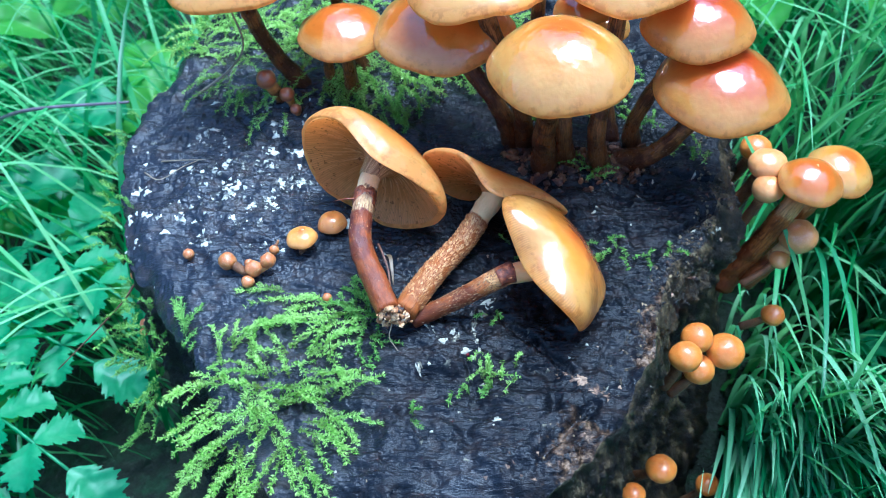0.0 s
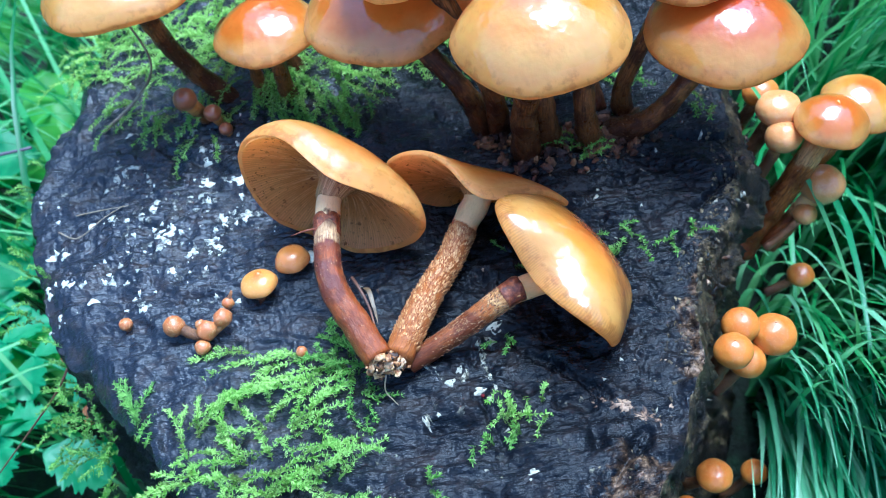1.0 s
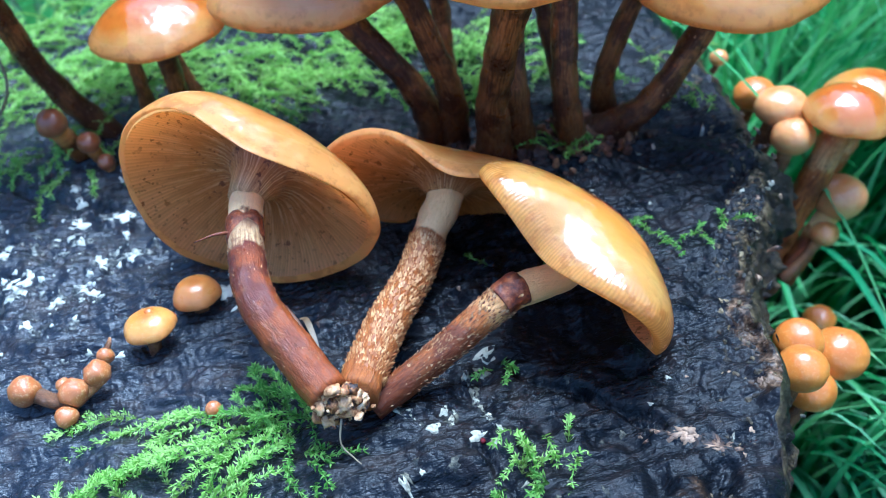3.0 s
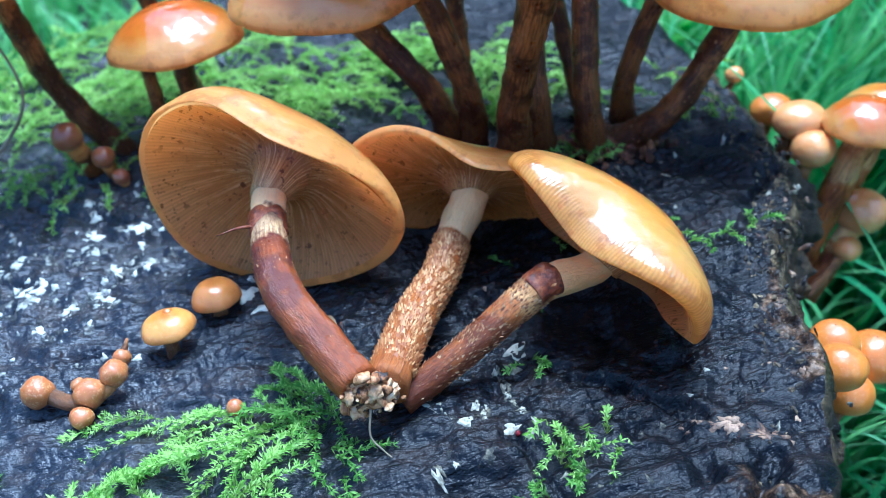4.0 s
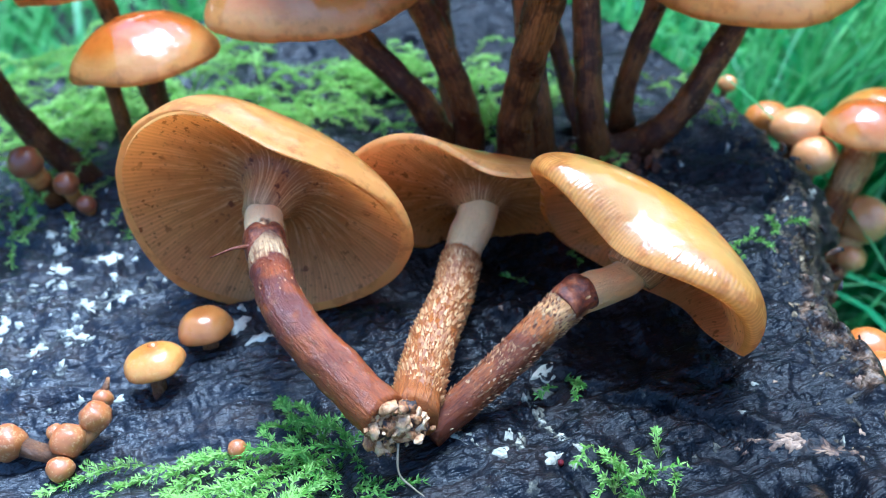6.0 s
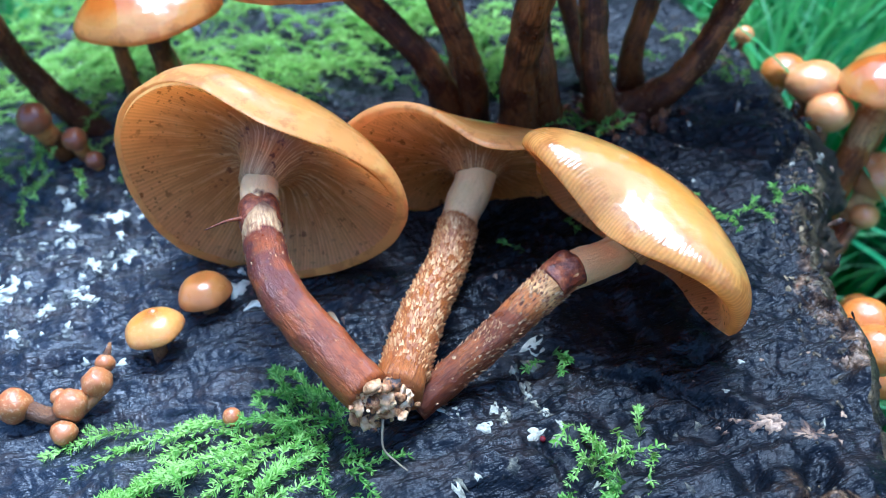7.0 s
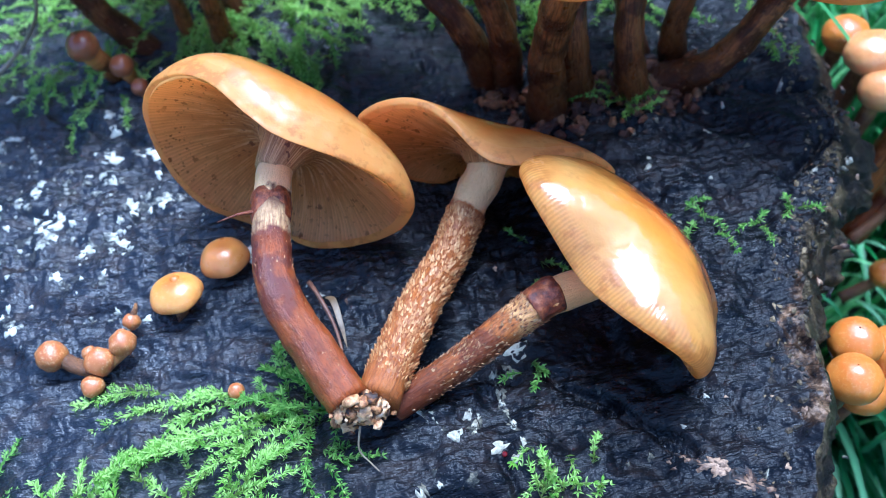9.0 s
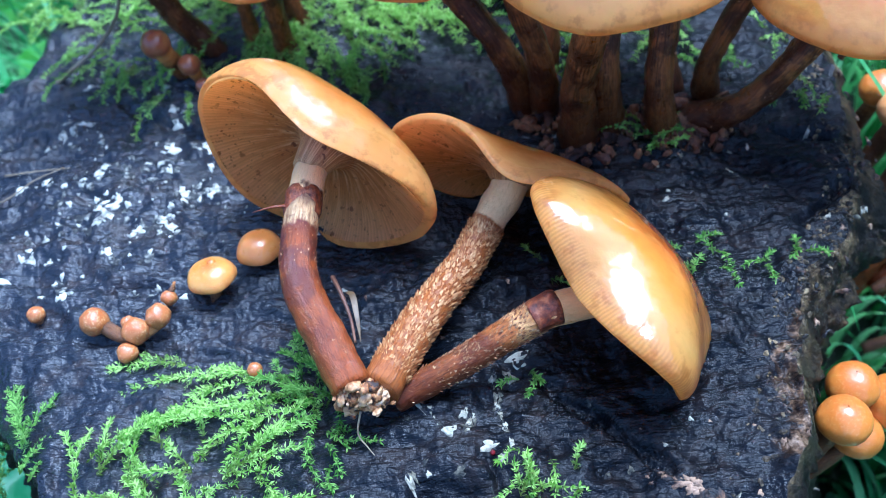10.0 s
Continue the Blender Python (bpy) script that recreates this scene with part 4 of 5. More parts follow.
# torn, lumpy foot of the picked mushrooms, of one mesh with many shreds
def torn_foot(parent):
    rng = random.Random(5)
    verts, faces = [], []
    for k in range(230):
        wide = k < 80
        mid = rng.choice(((-0.0390, 0.2065, 0.2145), (-0.0360, 0.2060, 0.2140), (-0.0330, 0.2070, 0.2120), (-0.0375, 0.2065, 0.2115)))
        c = Vector((mid[0] + rng.gauss(0, 0.0014), mid[1] + rng.gauss(0, 0.0009), mid[2] + rng.gauss(0, 0.0013)))
        m = axis_matrix(c - Vector(parent.location), unit((rng.gauss(0, 1), rng.gauss(0, 1), rng.gauss(0, 1))))
        r = rng.uniform(0.0008, 0.0016) if wide else rng.uniform(0.0002, 0.0006)
        flat, k0 = rng.uniform(0.35, 1.0), len(verts)
        for j in range(9):
            q = math.pi * min(max(j / 8, 0.02), 0.98)
            for i in range(12):
                a = 6.283 * i / 12
                p = Vector((math.sin(q) * math.cos(a), math.sin(q) * math.sin(a) * flat, 1.2 * math.cos(q)))
                verts.append(m @ (p * r * (1 + 0.55 * noise.noise(p * 1.7 + Vector((k * 3.7, 0, 0))) + 0.2 * noise.noise(p * 5 + Vector((0, k * 1.3, 0))))))
        faces += [(k0 + j * 12 + i, k0 + j * 12 + (i + 1) % 12, k0 + j * 12 + 12 + (i + 1) % 12, k0 + j * 12 + 12 + i) for j in range(8) for i in range(12)]
    tagged(mesh_object("foot", verts, faces, FLESH, parent, "torn pale foot with soil crumbs"), kind="stuff")


torn_foot(PICKED)
tube("veil_thread", [(-0.0490, 0.2480, 0.2310), (-0.0525, 0.2472, 0.2320), (-0.0570, 0.2465, 0.2318)], [0.0005, 0.0003, 0.0001], RING, PURPLE_ONE, "torn rusty veil thread", n=10, seg=6, rough=0.2)


# ---- moss ----
def frond(verts, faces, us, base, heading, length, width, rise, rng, droop=0.0):
    """One feathery moss shoot: a bent spine with pinnate side twigs set with tiny pointed leaves."""
    h = np.array(heading, float)
    h /= np.linalg.norm(h)
    up = np.array((0, 0, 1.0))
    side = np.cross(h, up)
    side /= np.linalg.norm(side) + 1e-9
    nb = max(5, int(length / 0.0013))
    bend = rng.uniform(-0.45, 0.45)
    prev = np.array(base, float)

    def leaf(p, d, w, s, u):
        us.extend((u, u + 0.1, u + 0.3, u + 0.1))
        k = len(verts)
        w = w * s * 0.15
        verts.extend((p, p + d * s * 0.45 + w + up * s * 0.10, p + d * s, p + d * s * 0.45 - w + up * s * 0.06))
        faces.append((k, k + 1, k + 2, k + 3))

    for i in range(nb):
        q = i / nb
        d = h + side * (bend * (q - 0.3) + rng.uniform(-0.25, 0.25)) + up * (rise * (1 - 1.6 * q) - droop * q + rng.uniform(-0.15, 0.15))
        d /= np.linalg.norm(d)
        p = prev + d * length / nb
        for w in (side, up, side + up, side - up):
            leaf(prev, d + w * rng.uniform(-0.9, 0.9), np.cross(d, w), rng.uniform(0.0010, 0.0017), q * 0.7)
        for sg in (1, -1):
            if rng.random() < 0.12:
                continue
            wl = width * (0.45 + 1.1 * math.sin(math.pi * min(1, 0.12 + 0.86 * q)) ** 0.8) * rng.uniform(0.35, 1.45)
            t = side * sg * 0.85 + d * rng.uniform(0.6, 1.8) + up * rng.uniform(-0.4, 1.0)
            t /= np.linalg.norm(t)
            n2 = max(2, int(wl / 0.00046))
            w2 = np.cross(t, up)
            w2 /= np.linalg.norm(w2) + 1e-9
            for j in range(n2):
                pp = p + t * wl * (j / n2)
                s = 0.00125 * (1.1 - 0.5 * j / n2) * rng.uniform(0.6, 1.35)
                for f in (1, -1):
                    a = t + w2 * f * rng.uniform(0.2, 1.0) + up * rng.uniform(-0.4, 0.8)
                    leaf(pp, a / np.linalg.norm(a), up * rng.uniform(-0.6, 0.6) + w2 * f, s, q * 0.6 + 0.35 * j / n2)
        prev = p


def moss(label, spots, mat, seed, surface=None):
    """spots: (x, y, spread, count, length, heading or None, rise)."""
    rng = random.Random(seed)
    verts, faces, us = [], [], []
    for x, y, spread, count, length, head, rise in spots:
        for _ in range(max(1, round(count * 0.85))):
            px, py = x + rng.gauss(0, spread), y + rng.gauss(0, spread)
            a = (rng.uniform(0, 6.28) if head is None else head + rng.gauss(0, 0.45))
            z = (surface or moss_floor)(px, py)
            frond(verts, faces, us, (px, py, z + rng.uniform(0, 0.003)), (math.cos(a), math.sin(a), 0), length * rng.uniform(0.6, 1.25), length * 0.064 * rng.uniform(0.8, 1.3), rise * rng.uniform(0.5, 1.3), rng, droop=0.25)
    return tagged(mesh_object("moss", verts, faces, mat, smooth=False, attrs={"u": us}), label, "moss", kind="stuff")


def moss_floor(x, y):
    d = np.array((x, y)) - CENTRE
    q = np.linalg.norm(d) / edge_radius(math.atan2(d[1], d[0]))
    return top_height(x, y) - max(0.0, q - 1.0) * 0.25


D = math.radians
moss("green moss hanging down the bark", [(-0.150, 0.246, 0.003, 12, 0.011, D(190), 0.3), (-0.147, 0.238, 0.003, 10, 0.011, D(215), 0.2), (-0.152, 0.254, 0.003, 7, 0.010, D(150), 0.5), (-0.1445, 0.247, 0.002, 6, 0.010, D(70), 0.4)], MOSS_DARK, 8, lambda x, y: 0.166 + (y - 0.243) * 0.9)
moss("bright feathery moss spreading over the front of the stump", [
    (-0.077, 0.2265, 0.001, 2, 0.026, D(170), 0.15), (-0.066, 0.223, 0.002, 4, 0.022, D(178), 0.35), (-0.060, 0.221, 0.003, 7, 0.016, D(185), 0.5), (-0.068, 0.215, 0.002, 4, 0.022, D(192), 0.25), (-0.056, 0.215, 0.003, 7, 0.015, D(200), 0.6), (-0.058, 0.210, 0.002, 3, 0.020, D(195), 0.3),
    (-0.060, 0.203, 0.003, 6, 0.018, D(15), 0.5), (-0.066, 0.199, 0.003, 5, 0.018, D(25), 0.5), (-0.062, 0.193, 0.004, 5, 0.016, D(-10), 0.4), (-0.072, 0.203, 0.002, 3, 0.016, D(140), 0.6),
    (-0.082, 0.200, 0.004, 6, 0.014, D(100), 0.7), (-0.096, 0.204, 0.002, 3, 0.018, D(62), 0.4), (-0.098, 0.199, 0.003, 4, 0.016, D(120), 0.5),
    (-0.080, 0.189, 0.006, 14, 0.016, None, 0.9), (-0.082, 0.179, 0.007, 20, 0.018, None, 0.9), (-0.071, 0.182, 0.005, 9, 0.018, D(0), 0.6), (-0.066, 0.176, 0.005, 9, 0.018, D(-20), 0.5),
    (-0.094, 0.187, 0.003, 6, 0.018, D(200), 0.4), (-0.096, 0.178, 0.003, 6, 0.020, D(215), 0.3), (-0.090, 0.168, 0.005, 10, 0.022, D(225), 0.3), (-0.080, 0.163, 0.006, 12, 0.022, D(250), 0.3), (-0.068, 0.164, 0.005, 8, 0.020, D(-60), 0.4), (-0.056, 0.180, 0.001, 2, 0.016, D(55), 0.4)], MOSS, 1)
moss("green moss tufts at the picked stems", [
    (-0.049, 0.219, 0.003, 15, 0.014, D(130), 1.0), (-0.045, 0.212, 0.003, 9, 0.013, None, 0.8), (-0.044, 0.205, 0.002, 4, 0.010, D(-15), 0.4), (-0.047, 0.203, 0.003, 4, 0.008, D(-80), 0.5),
    (-0.013, 0.182, 0.002, 3, 0.006, None, 0.6), (-0.003, 0.182, 0.002, 3, 0.005, None, 0.6), (-0.001, 0.213, 0.002, 4, 0.006, None, 0.6),
    (0.044, 0.241, 0.004, 9, 0.007, None, 0.8), (0.056, 0.236, 0.002, 4, 0.006, None, 0.7), (0.066, 0.240, 0.001, 3, 0.005, None, 0.8),
    (0.012, 0.240, 0.005, 8, 0.007, None, 0.5), (-0.030, 0.171, 0.001, 3, 0.006, None, 0.6)], MOSS_DARK, 2)
moss("bright moss tuft on the open black wood", [(-0.001, 0.191, 0.003, 10, 0.008, None, 0.9), (-0.005, 0.187, 0.002, 7, 0.007, None, 0.9)], MOSS, 10)
moss("mossy sprigs climbing over the left stump edge", [
    (-0.114, 0.211, 0.001, 3, 0.026, D(95), 0.35), (-0.112, 0.207, 0.002, 3, 0.010, D(60), 0.4), (-0.133, 0.226, 0.004, 9, 0.012, D(120), 0.5), (-0.141, 0.238, 0.005, 9, 0.012, D(120), 0.5), (-0.134, 0.216, 0.004, 10, 0.013, D(220), 0.2),
    (-0.158, 0.275, 0.005, 9, 0.011, D(150), 0.5), (-0.165, 0.300, 0.005, 8, 0.011, D(150), 0.5), (-0.164, 0.330, 0.005, 8, 0.012, D(140), 0.5),
    (-0.138, 0.207, 0.003, 7, 0.013, D(230), 0.1)], MOSS_DARK, 3)
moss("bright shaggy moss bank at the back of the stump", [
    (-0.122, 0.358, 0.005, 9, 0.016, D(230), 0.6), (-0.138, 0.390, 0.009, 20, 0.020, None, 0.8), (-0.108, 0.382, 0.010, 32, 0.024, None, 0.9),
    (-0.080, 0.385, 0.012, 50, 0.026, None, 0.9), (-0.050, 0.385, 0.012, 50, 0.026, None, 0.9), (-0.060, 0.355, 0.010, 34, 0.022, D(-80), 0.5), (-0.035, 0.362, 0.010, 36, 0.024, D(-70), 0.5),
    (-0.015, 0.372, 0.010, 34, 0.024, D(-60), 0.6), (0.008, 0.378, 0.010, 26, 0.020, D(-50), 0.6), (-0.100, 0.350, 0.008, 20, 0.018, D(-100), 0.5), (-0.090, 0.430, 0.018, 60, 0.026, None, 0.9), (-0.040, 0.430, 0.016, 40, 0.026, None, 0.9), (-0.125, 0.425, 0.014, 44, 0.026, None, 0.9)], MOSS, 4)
moss("bright moss between the standing stems", [
    (0.005, 0.370, 0.008, 24, 0.018, None, 0.8), (0.022, 0.366, 0.007, 26, 0.018, None, 0.9), (0.035, 0.350, 0.006, 30, 0.018, None, 0.9), (0.030, 0.332, 0.004, 18, 0.014, D(-90), 0.8), (0.054, 0.328, 0.004, 16, 0.014, None, 0.8), (0.087, 0.322, 0.004, 10, 0.010, None, 0.6), (0.086, 0.297, 0.003, 10, 0.010, D(-110), 0.5)], MOSS, 9)
moss("dark moss at the foot of the clump", [
    (0.010, 0.340, 0.006, 14, 0.012, None, 0.7), (0.026, 0.318, 0.004, 12, 0.010, None, 0.7), (0.046, 0.282, 0.002, 8, 0.007, None, 0.6), (0.068, 0.312, 0.004, 10, 0.009, None, 0.6), (0.039, 0.284, 0.003, 8, 0.009, None, 0.6), (0.042, 0.278, 0.002, 5, 0.007, None, 0.6),
    (0.055, 0.35, 0.008, 14, 0.014, None, 0.6), (-0.04, 0.335, 0.008, 26, 0.016, D(-80), 0.5), (-0.065, 0.330, 0.008, 18, 0.015, D(-80), 0.4)], MOSS_DARK, 5)


# ---- lichen and bare wood flecks ----
def flecks(name, label, category, spots, mat, seed, thick):
    rng = random.Random(seed)
    verts, faces = [], []
    for x, y, size, stretch, turn in spots:
        if not inside(x, y, 0.97):
            continue
        n, k = 13, len(verts)
        pa, pb = rng.uniform(0, 6.28), rng.uniform(0, 6.28)
        rad = [size * (1 + 0.30 * math.sin(3 * 6.283 * i / n + pa) + 0.25 * math.sin(5 * 6.283 * i / n + pb)) * rng.uniform(0.85, 1.15) for i in range(n)]
        for lift, shrink in ((-0.0006, 1.0), (thick, 0.85)):
            for i in range(n):
                a = 2 * math.pi * i / n
                dx, dy = rad[i] * shrink * math.cos(a) * stretch, rad[i] * shrink * math.sin(a)
                px, py = x + dx * math.cos(turn) - dy * math.sin(turn), y + dx * math.sin(turn) + dy * math.cos(turn)
                verts.append((px, py, top_height(px, py) + lift))
        verts.append((x, y, top_height(x, y) + thick * 1.3))
        faces += [(k + i, k + (i + 1) % n, k + n + (i + 1) % n, k + n + i) for i in range(n)]
        faces += [(k + n + i, k + n + (i + 1) % n, k + 2 * n) for i in range(n)]
    return tagged(mesh_object(name, verts, faces, mat), label, category, kind="stuff")


rng = random.Random(11)
spots = []
for _ in range(110):
    cx, cy = rng.gauss(-0.098, 0.026), rng.gauss(0.287, 0.023)
    for _ in range(rng.randint(1, 7)):
        spots.append((cx + rng.gauss(0, 0.003), cy + rng.gauss(0, 0.003), rng.choice((0.0002, 0.0003, 0.0005, 0.0008, 0.0013)), rng.uniform(0.7, 1.7), rng.uniform(0, 3.1)))
spots += [(-0.078, 0.288, 0.0026, 0.8, 0.4), (-0.084, 0.287, 0.0016, 1.5, 0.2), (-0.093, 0.308, 0.0022, 1.1, 0.3), (-0.080, 0.305, 0.0024, 1.1, 0.3), (-0.056, 0.262, 0.0022, 1.6, 0.5), (-0.052, 0.256, 0.0016, 2.0, 0.4)]
flecks("lichen", "scattered white lichen flecks on the black wood", "lichen", spots, LICHEN, 1, 0.00022)
spots = [(-0.0255, 0.2095, 0.0005, 4.5, 2.2), (-0.003, 0.2200, 0.0022, 1.2, 0.2), (-0.0055, 0.2160, 0.0014, 1.3, 2.2), (-0.008, 0.212, 0.0005, 3.0, 1.7), (-0.0085, 0.207, 0.0004, 3.0, 1.7), (-0.0075, 0.2025, 0.0005, 2.6, 1.9), (-0.019, 0.203, 0.0012, 1.5, 0.6), (-0.018, 0.193, 0.0011, 1.6, 0.4), (-0.0115, 0.199, 0.0012, 1.6, 0.5), (-0.009, 0.1955, 0.0009, 1.6, 0.5), (-0.016, 0.2075, 0.0008, 1.8, 0.9), (-0.028, 0.192, 0.0009, 2.0, 1.9), (-0.002, 0.171, 0.0012, 1.3, 0.2), (-0.010, 0.178, 0.0009, 1.3, 0.2)]
for _ in range(40):
    spots.append((rng.uniform(-0.06, 0.05), rng.uniform(0.15, 0.21), rng.uniform(0.0003, 0.0007), rng.uniform(0.8, 2.2), rng.uniform(0, 3.1)))
for _ in range(40):
    spots.append((rng.uniform(0.03, 0.095), rng.uniform(0.235, 0.32), rng.uniform(0.0003, 0.0007), rng.uniform(0.8, 2.2), rng.uniform(0, 3.1)))
for ax, ay, bx, by in ((-0.028, 0.214, -0.019, 0.202), (-0.009, 0.217, -0.009, 0.208), (-0.009, 0.208, -0.007, 0.198), (-0.014, 0.207, -0.016, 0.203)):
    for _ in range(16):
        k = rng.random()
        spots.append((ax + (bx - ax) * k + rng.gauss(0, 0.0005), ay + (by - ay) * k + rng.gauss(0, 0.0005), rng.choice((0.0002, 0.0003, 0.0004, 0.0006)), rng.uniform(1.0, 2.6), math.atan2(by - ay, bx - ax) + rng.gauss(0, 0.3)))
flecks("pale_crust", "small whitish crusts and scratches on the black wood", "crust", spots, CRUST, 2, 0.00012)
spots = []
for _ in range(60):
    k = rng.random()
    spots.append((0.019 + 0.015 * k + rng.gauss(0, 0.0012), 0.191 - 0.011 * k + rng.gauss(0, 0.0012), rng.choice((0.0003, 0.0004, 0.0006, 0.0009)), rng.uniform(1.0, 2.4), -0.65 + rng.gauss(0, 0.3)))
for _ in range(45):
    a = rng.uniform(-1.5, 0.2)
    q = rng.uniform(0.86, 0.95)
    r = edge_radius(a) * q
    spots.append((CENTRE[0] + r * math.cos(a), CENTRE[1] + r * math.sin(a), rng.uniform(0.0003, 0.0008), rng.uniform(1, 2.2), rng.uniform(0, 3.1)))
for _ in range(35):
    spots.append((rng.uniform(-0.04, 0.09), rng.uniform(0.19, 0.33), rng.uniform(0.0002, 0.0006), rng.uniform(0.8, 1.8), rng.uniform(0, 3.1)))
flecks("bare_wood", "brownish flecks of bare wood along the worn edge", "wood flecks", spots, WOOD_PALE, 3, 0.0002)


# crumbs of bark along the worn edge
rng = random.Random(21)
verts, faces = [], []
for _ in range(900):
    a = rng.gauss(-0.45, 0.42)
    r = edge_radius(a) * rng.uniform(0.84, 0.905)
    x, y = CENTRE[0] + r * math.cos(a), CENTRE[1] + r * math.sin(a)
    c = Vector((x, y, float(top_height(x, y)) - rng.uniform(0.0, 0.0008)))
    m = axis_matrix(c, unit((rng.gauss(0, 1), rng.gauss(0, 1), rng.gauss(0, 1))))
    z, k0 = rng.choice((0.0002, 0.0003, 0.0004, 0.0006)), len(verts)
    for rad, h in ((0.3, -1.2), (1.0, -0.5), (0.9, 0.6), (0.25, 1.2)):
        for i in range(6):
            w = z * rad * rng.uniform(0.55, 1.35)
            verts.append(m @ Vector((w * math.cos(1.047 * i), w * math.sin(1.047 * i), z * h * 1.3)))
    faces += [(k0 + j * 6 + i, k0 + j * 6 + (i + 1) % 6, k0 + j * 6 + 6 + (i + 1) % 6, k0 + j * 6 + 6 + i) for j in range(3) for i in range(6)]
    faces += [tuple(k0 + 5 - i for i in range(6)), tuple(k0 + 18 + i for i in range(6))]
tagged(mesh_object("bark_crumbs", verts, faces, CRUMB, smooth=False), "brown and black crumbs along the worn stump edge", "bark crumbs", kind="stuff")


# soil crumbs and stem scraps round the foot of the standing clump
verts, faces = [], []
for _ in range(520):
    x, y = rng.choice(((0.014, 0.302), (0.023, 0.287), (0.033, 0.289), (0.041, 0.296), (0.055, 0.290), (0.056, 0.293), (0.047, 0.285)))
    x, y = x + rng.gauss(0, 0.005), y + rng.gauss(-0.002, 0.004)
    c = Vector((x, y, float(top_height(x, y)) + rng.uniform(-0.0003, 0.0014)))
    m = axis_matrix(c, unit((rng.gauss(0, 1), rng.gauss(0, 1), rng.gauss(0, 1))))
    z, k0 = rng.choice((0.0003, 0.0004, 0.0006, 0.0010, 0.0014)), len(verts)
    for rad, h in ((0.3, -1.2), (1.0, -0.5), (0.9, 0.6), (0.25, 1.2)):
        for i in range(6):
            w = z * rad * rng.uniform(0.55, 1.35)
            verts.append(m @ Vector((w * math.cos(1.047 * i), w * math.sin(1.047 * i), z * h * 1.5)))
    faces += [(k0 + j * 6 + i, k0 + j * 6 + (i + 1) % 6, k0 + j * 6 + 6 + (i + 1) % 6, k0 + j * 6 + 6 + i) for j in range(3) for i in range(6)]
    faces += [tuple(k0 + 5 - i for i in range(6)), tuple(k0 + 18 + i for i in range(6))]
tagged(mesh_object("stem_crumbs", verts, faces, SCRAP, smooth=False), "reddish-brown torn scraps round the foot of the clump", "crumbs", kind="stuff")


# ---- grass and herbs round the stump ----
def blade_points(base, azimuth, length, lean0, lean1, n=10):
    p, out = np.array(base, float), [np.array(base, float)]
    for i in range(n):
        a = lean0 + (lean1 - lean0) * (i / (n - 1)) ** 1.3
        p = p + length / n * np.array((math.sin(a) * math.cos(azimuth), math.sin(a) * math.sin(azimuth), math.cos(a)))
        out.append(p)
    return out


def ribbon(verts, faces, pts, width, fold=0.25):
    n, k0 = len(pts), len(verts)
    for i, p in enumerate(pts):
        q = i / (n - 1)
        t = pts[min(i + 1, n - 1)] - pts[max(i - 1, 0)]
        s = np.cross(t, (0.13, 0.21, 1.0))
        s /= np.linalg.norm(s) + 1e-9
        w = width * 0.5 * min(1.0, 0.55 + 2.5 * q) * max(0.04, (1 - q ** 2.5))
        nrm = np.cross(s, t)
        nrm /= np.linalg.norm(nrm) + 1e-9
        verts.extend((p - s * w, p - nrm * w * fold, p + s * w))
    for i in range(n - 1):
        a = k0 + 3 * i
        faces.extend(((a, a + 1, a + 4, a + 3), (a + 1, a + 2, a + 5, a + 4)))


def clear(pts):
    """A blade must keep off the stump top and the camera's room."""
    for p in pts:
        if p[2] > 0.02 and inside(p[0], p[1], 1.06):
            return False
        if p[1] < 0.20 and abs(p[0]) < 0.13 and p[2] > 0.08:
            return False
        if 0.09 < p[0] < 0.19 and 0.24 < p[1] < 0.36 and p[2] > 0.118:
            return False
        if p[0] < 0.098 and p[0] > 0 and 0.15 < p[1] < 0.25 and p[2] > 0.08:
            return False
        if p[0] < -0.10 and p[1] < 0.32 and p[2] > 0.19:
            return False
        if -0.215 < p[0] < 0.02 and p[1] < 0.275:
            return False
        if p[1] < 0.16 and abs(p[0]) < 0.20 and p[2] > 0.20:
            return False
    return True


def grass(label, seed, count, xr, yr, az, azs, lengths, widths, lean0, lean1, mat=GRASS):
    rng = random.Random(seed)
    verts, faces, made = [], [], 0
    for _ in range(count * 6):
        if made >= count:
            break
        x, y = rng.uniform(*xr), rng.uniform(*yr)
        if inside(x, y, 1.12):
            continue
        pts = blade_points((x, y, -0.01), az + rng.gauss(0, azs), rng.uniform(*lengths), rng.uniform(*lean0), rng.uniform(*lean1))
        if not clear(pts):
            continue
        ribbon(verts, faces, pts, rng.uniform(*widths))
        made += 1
    return tagged(mesh_object("grass", verts, faces, mat), label, "grass", kind="stuff")


grass("long arching green grass beside the stump", 1, 320, (0.15, 0.50), (0.20, 0.65), D(-100), 0.6, (0.20, 0.42), (0.0024, 0.0044), (0.0, 0.5), (1.2, 2.4))
grass("tall upright grass crowding against the stump", 6, 420, (0.125, 0.34), (0.10, 0.50), D(-100), 0.35, (0.18, 0.32), (0.0024, 0.0044), (0.05, 0.35), (0.5, 1.4))
grass("long pale green blades flopping down beside the bark", 7, 700, (0.135, 0.36), (0.24, 0.48), D(-104), 0.14, (0.28, 0.44), (0.0026, 0.0048), (0.15, 0.45), (1.7, 2.3), GRASS_PALE)
grass("low arching blades along the foot of the bark", 8, 700, (0.125, 0.30), (0.18, 0.46), D(-102), 0.16, (0.14, 0.26), (0.0024, 0.0044), (0.1, 0.45), (0.7, 1.5))
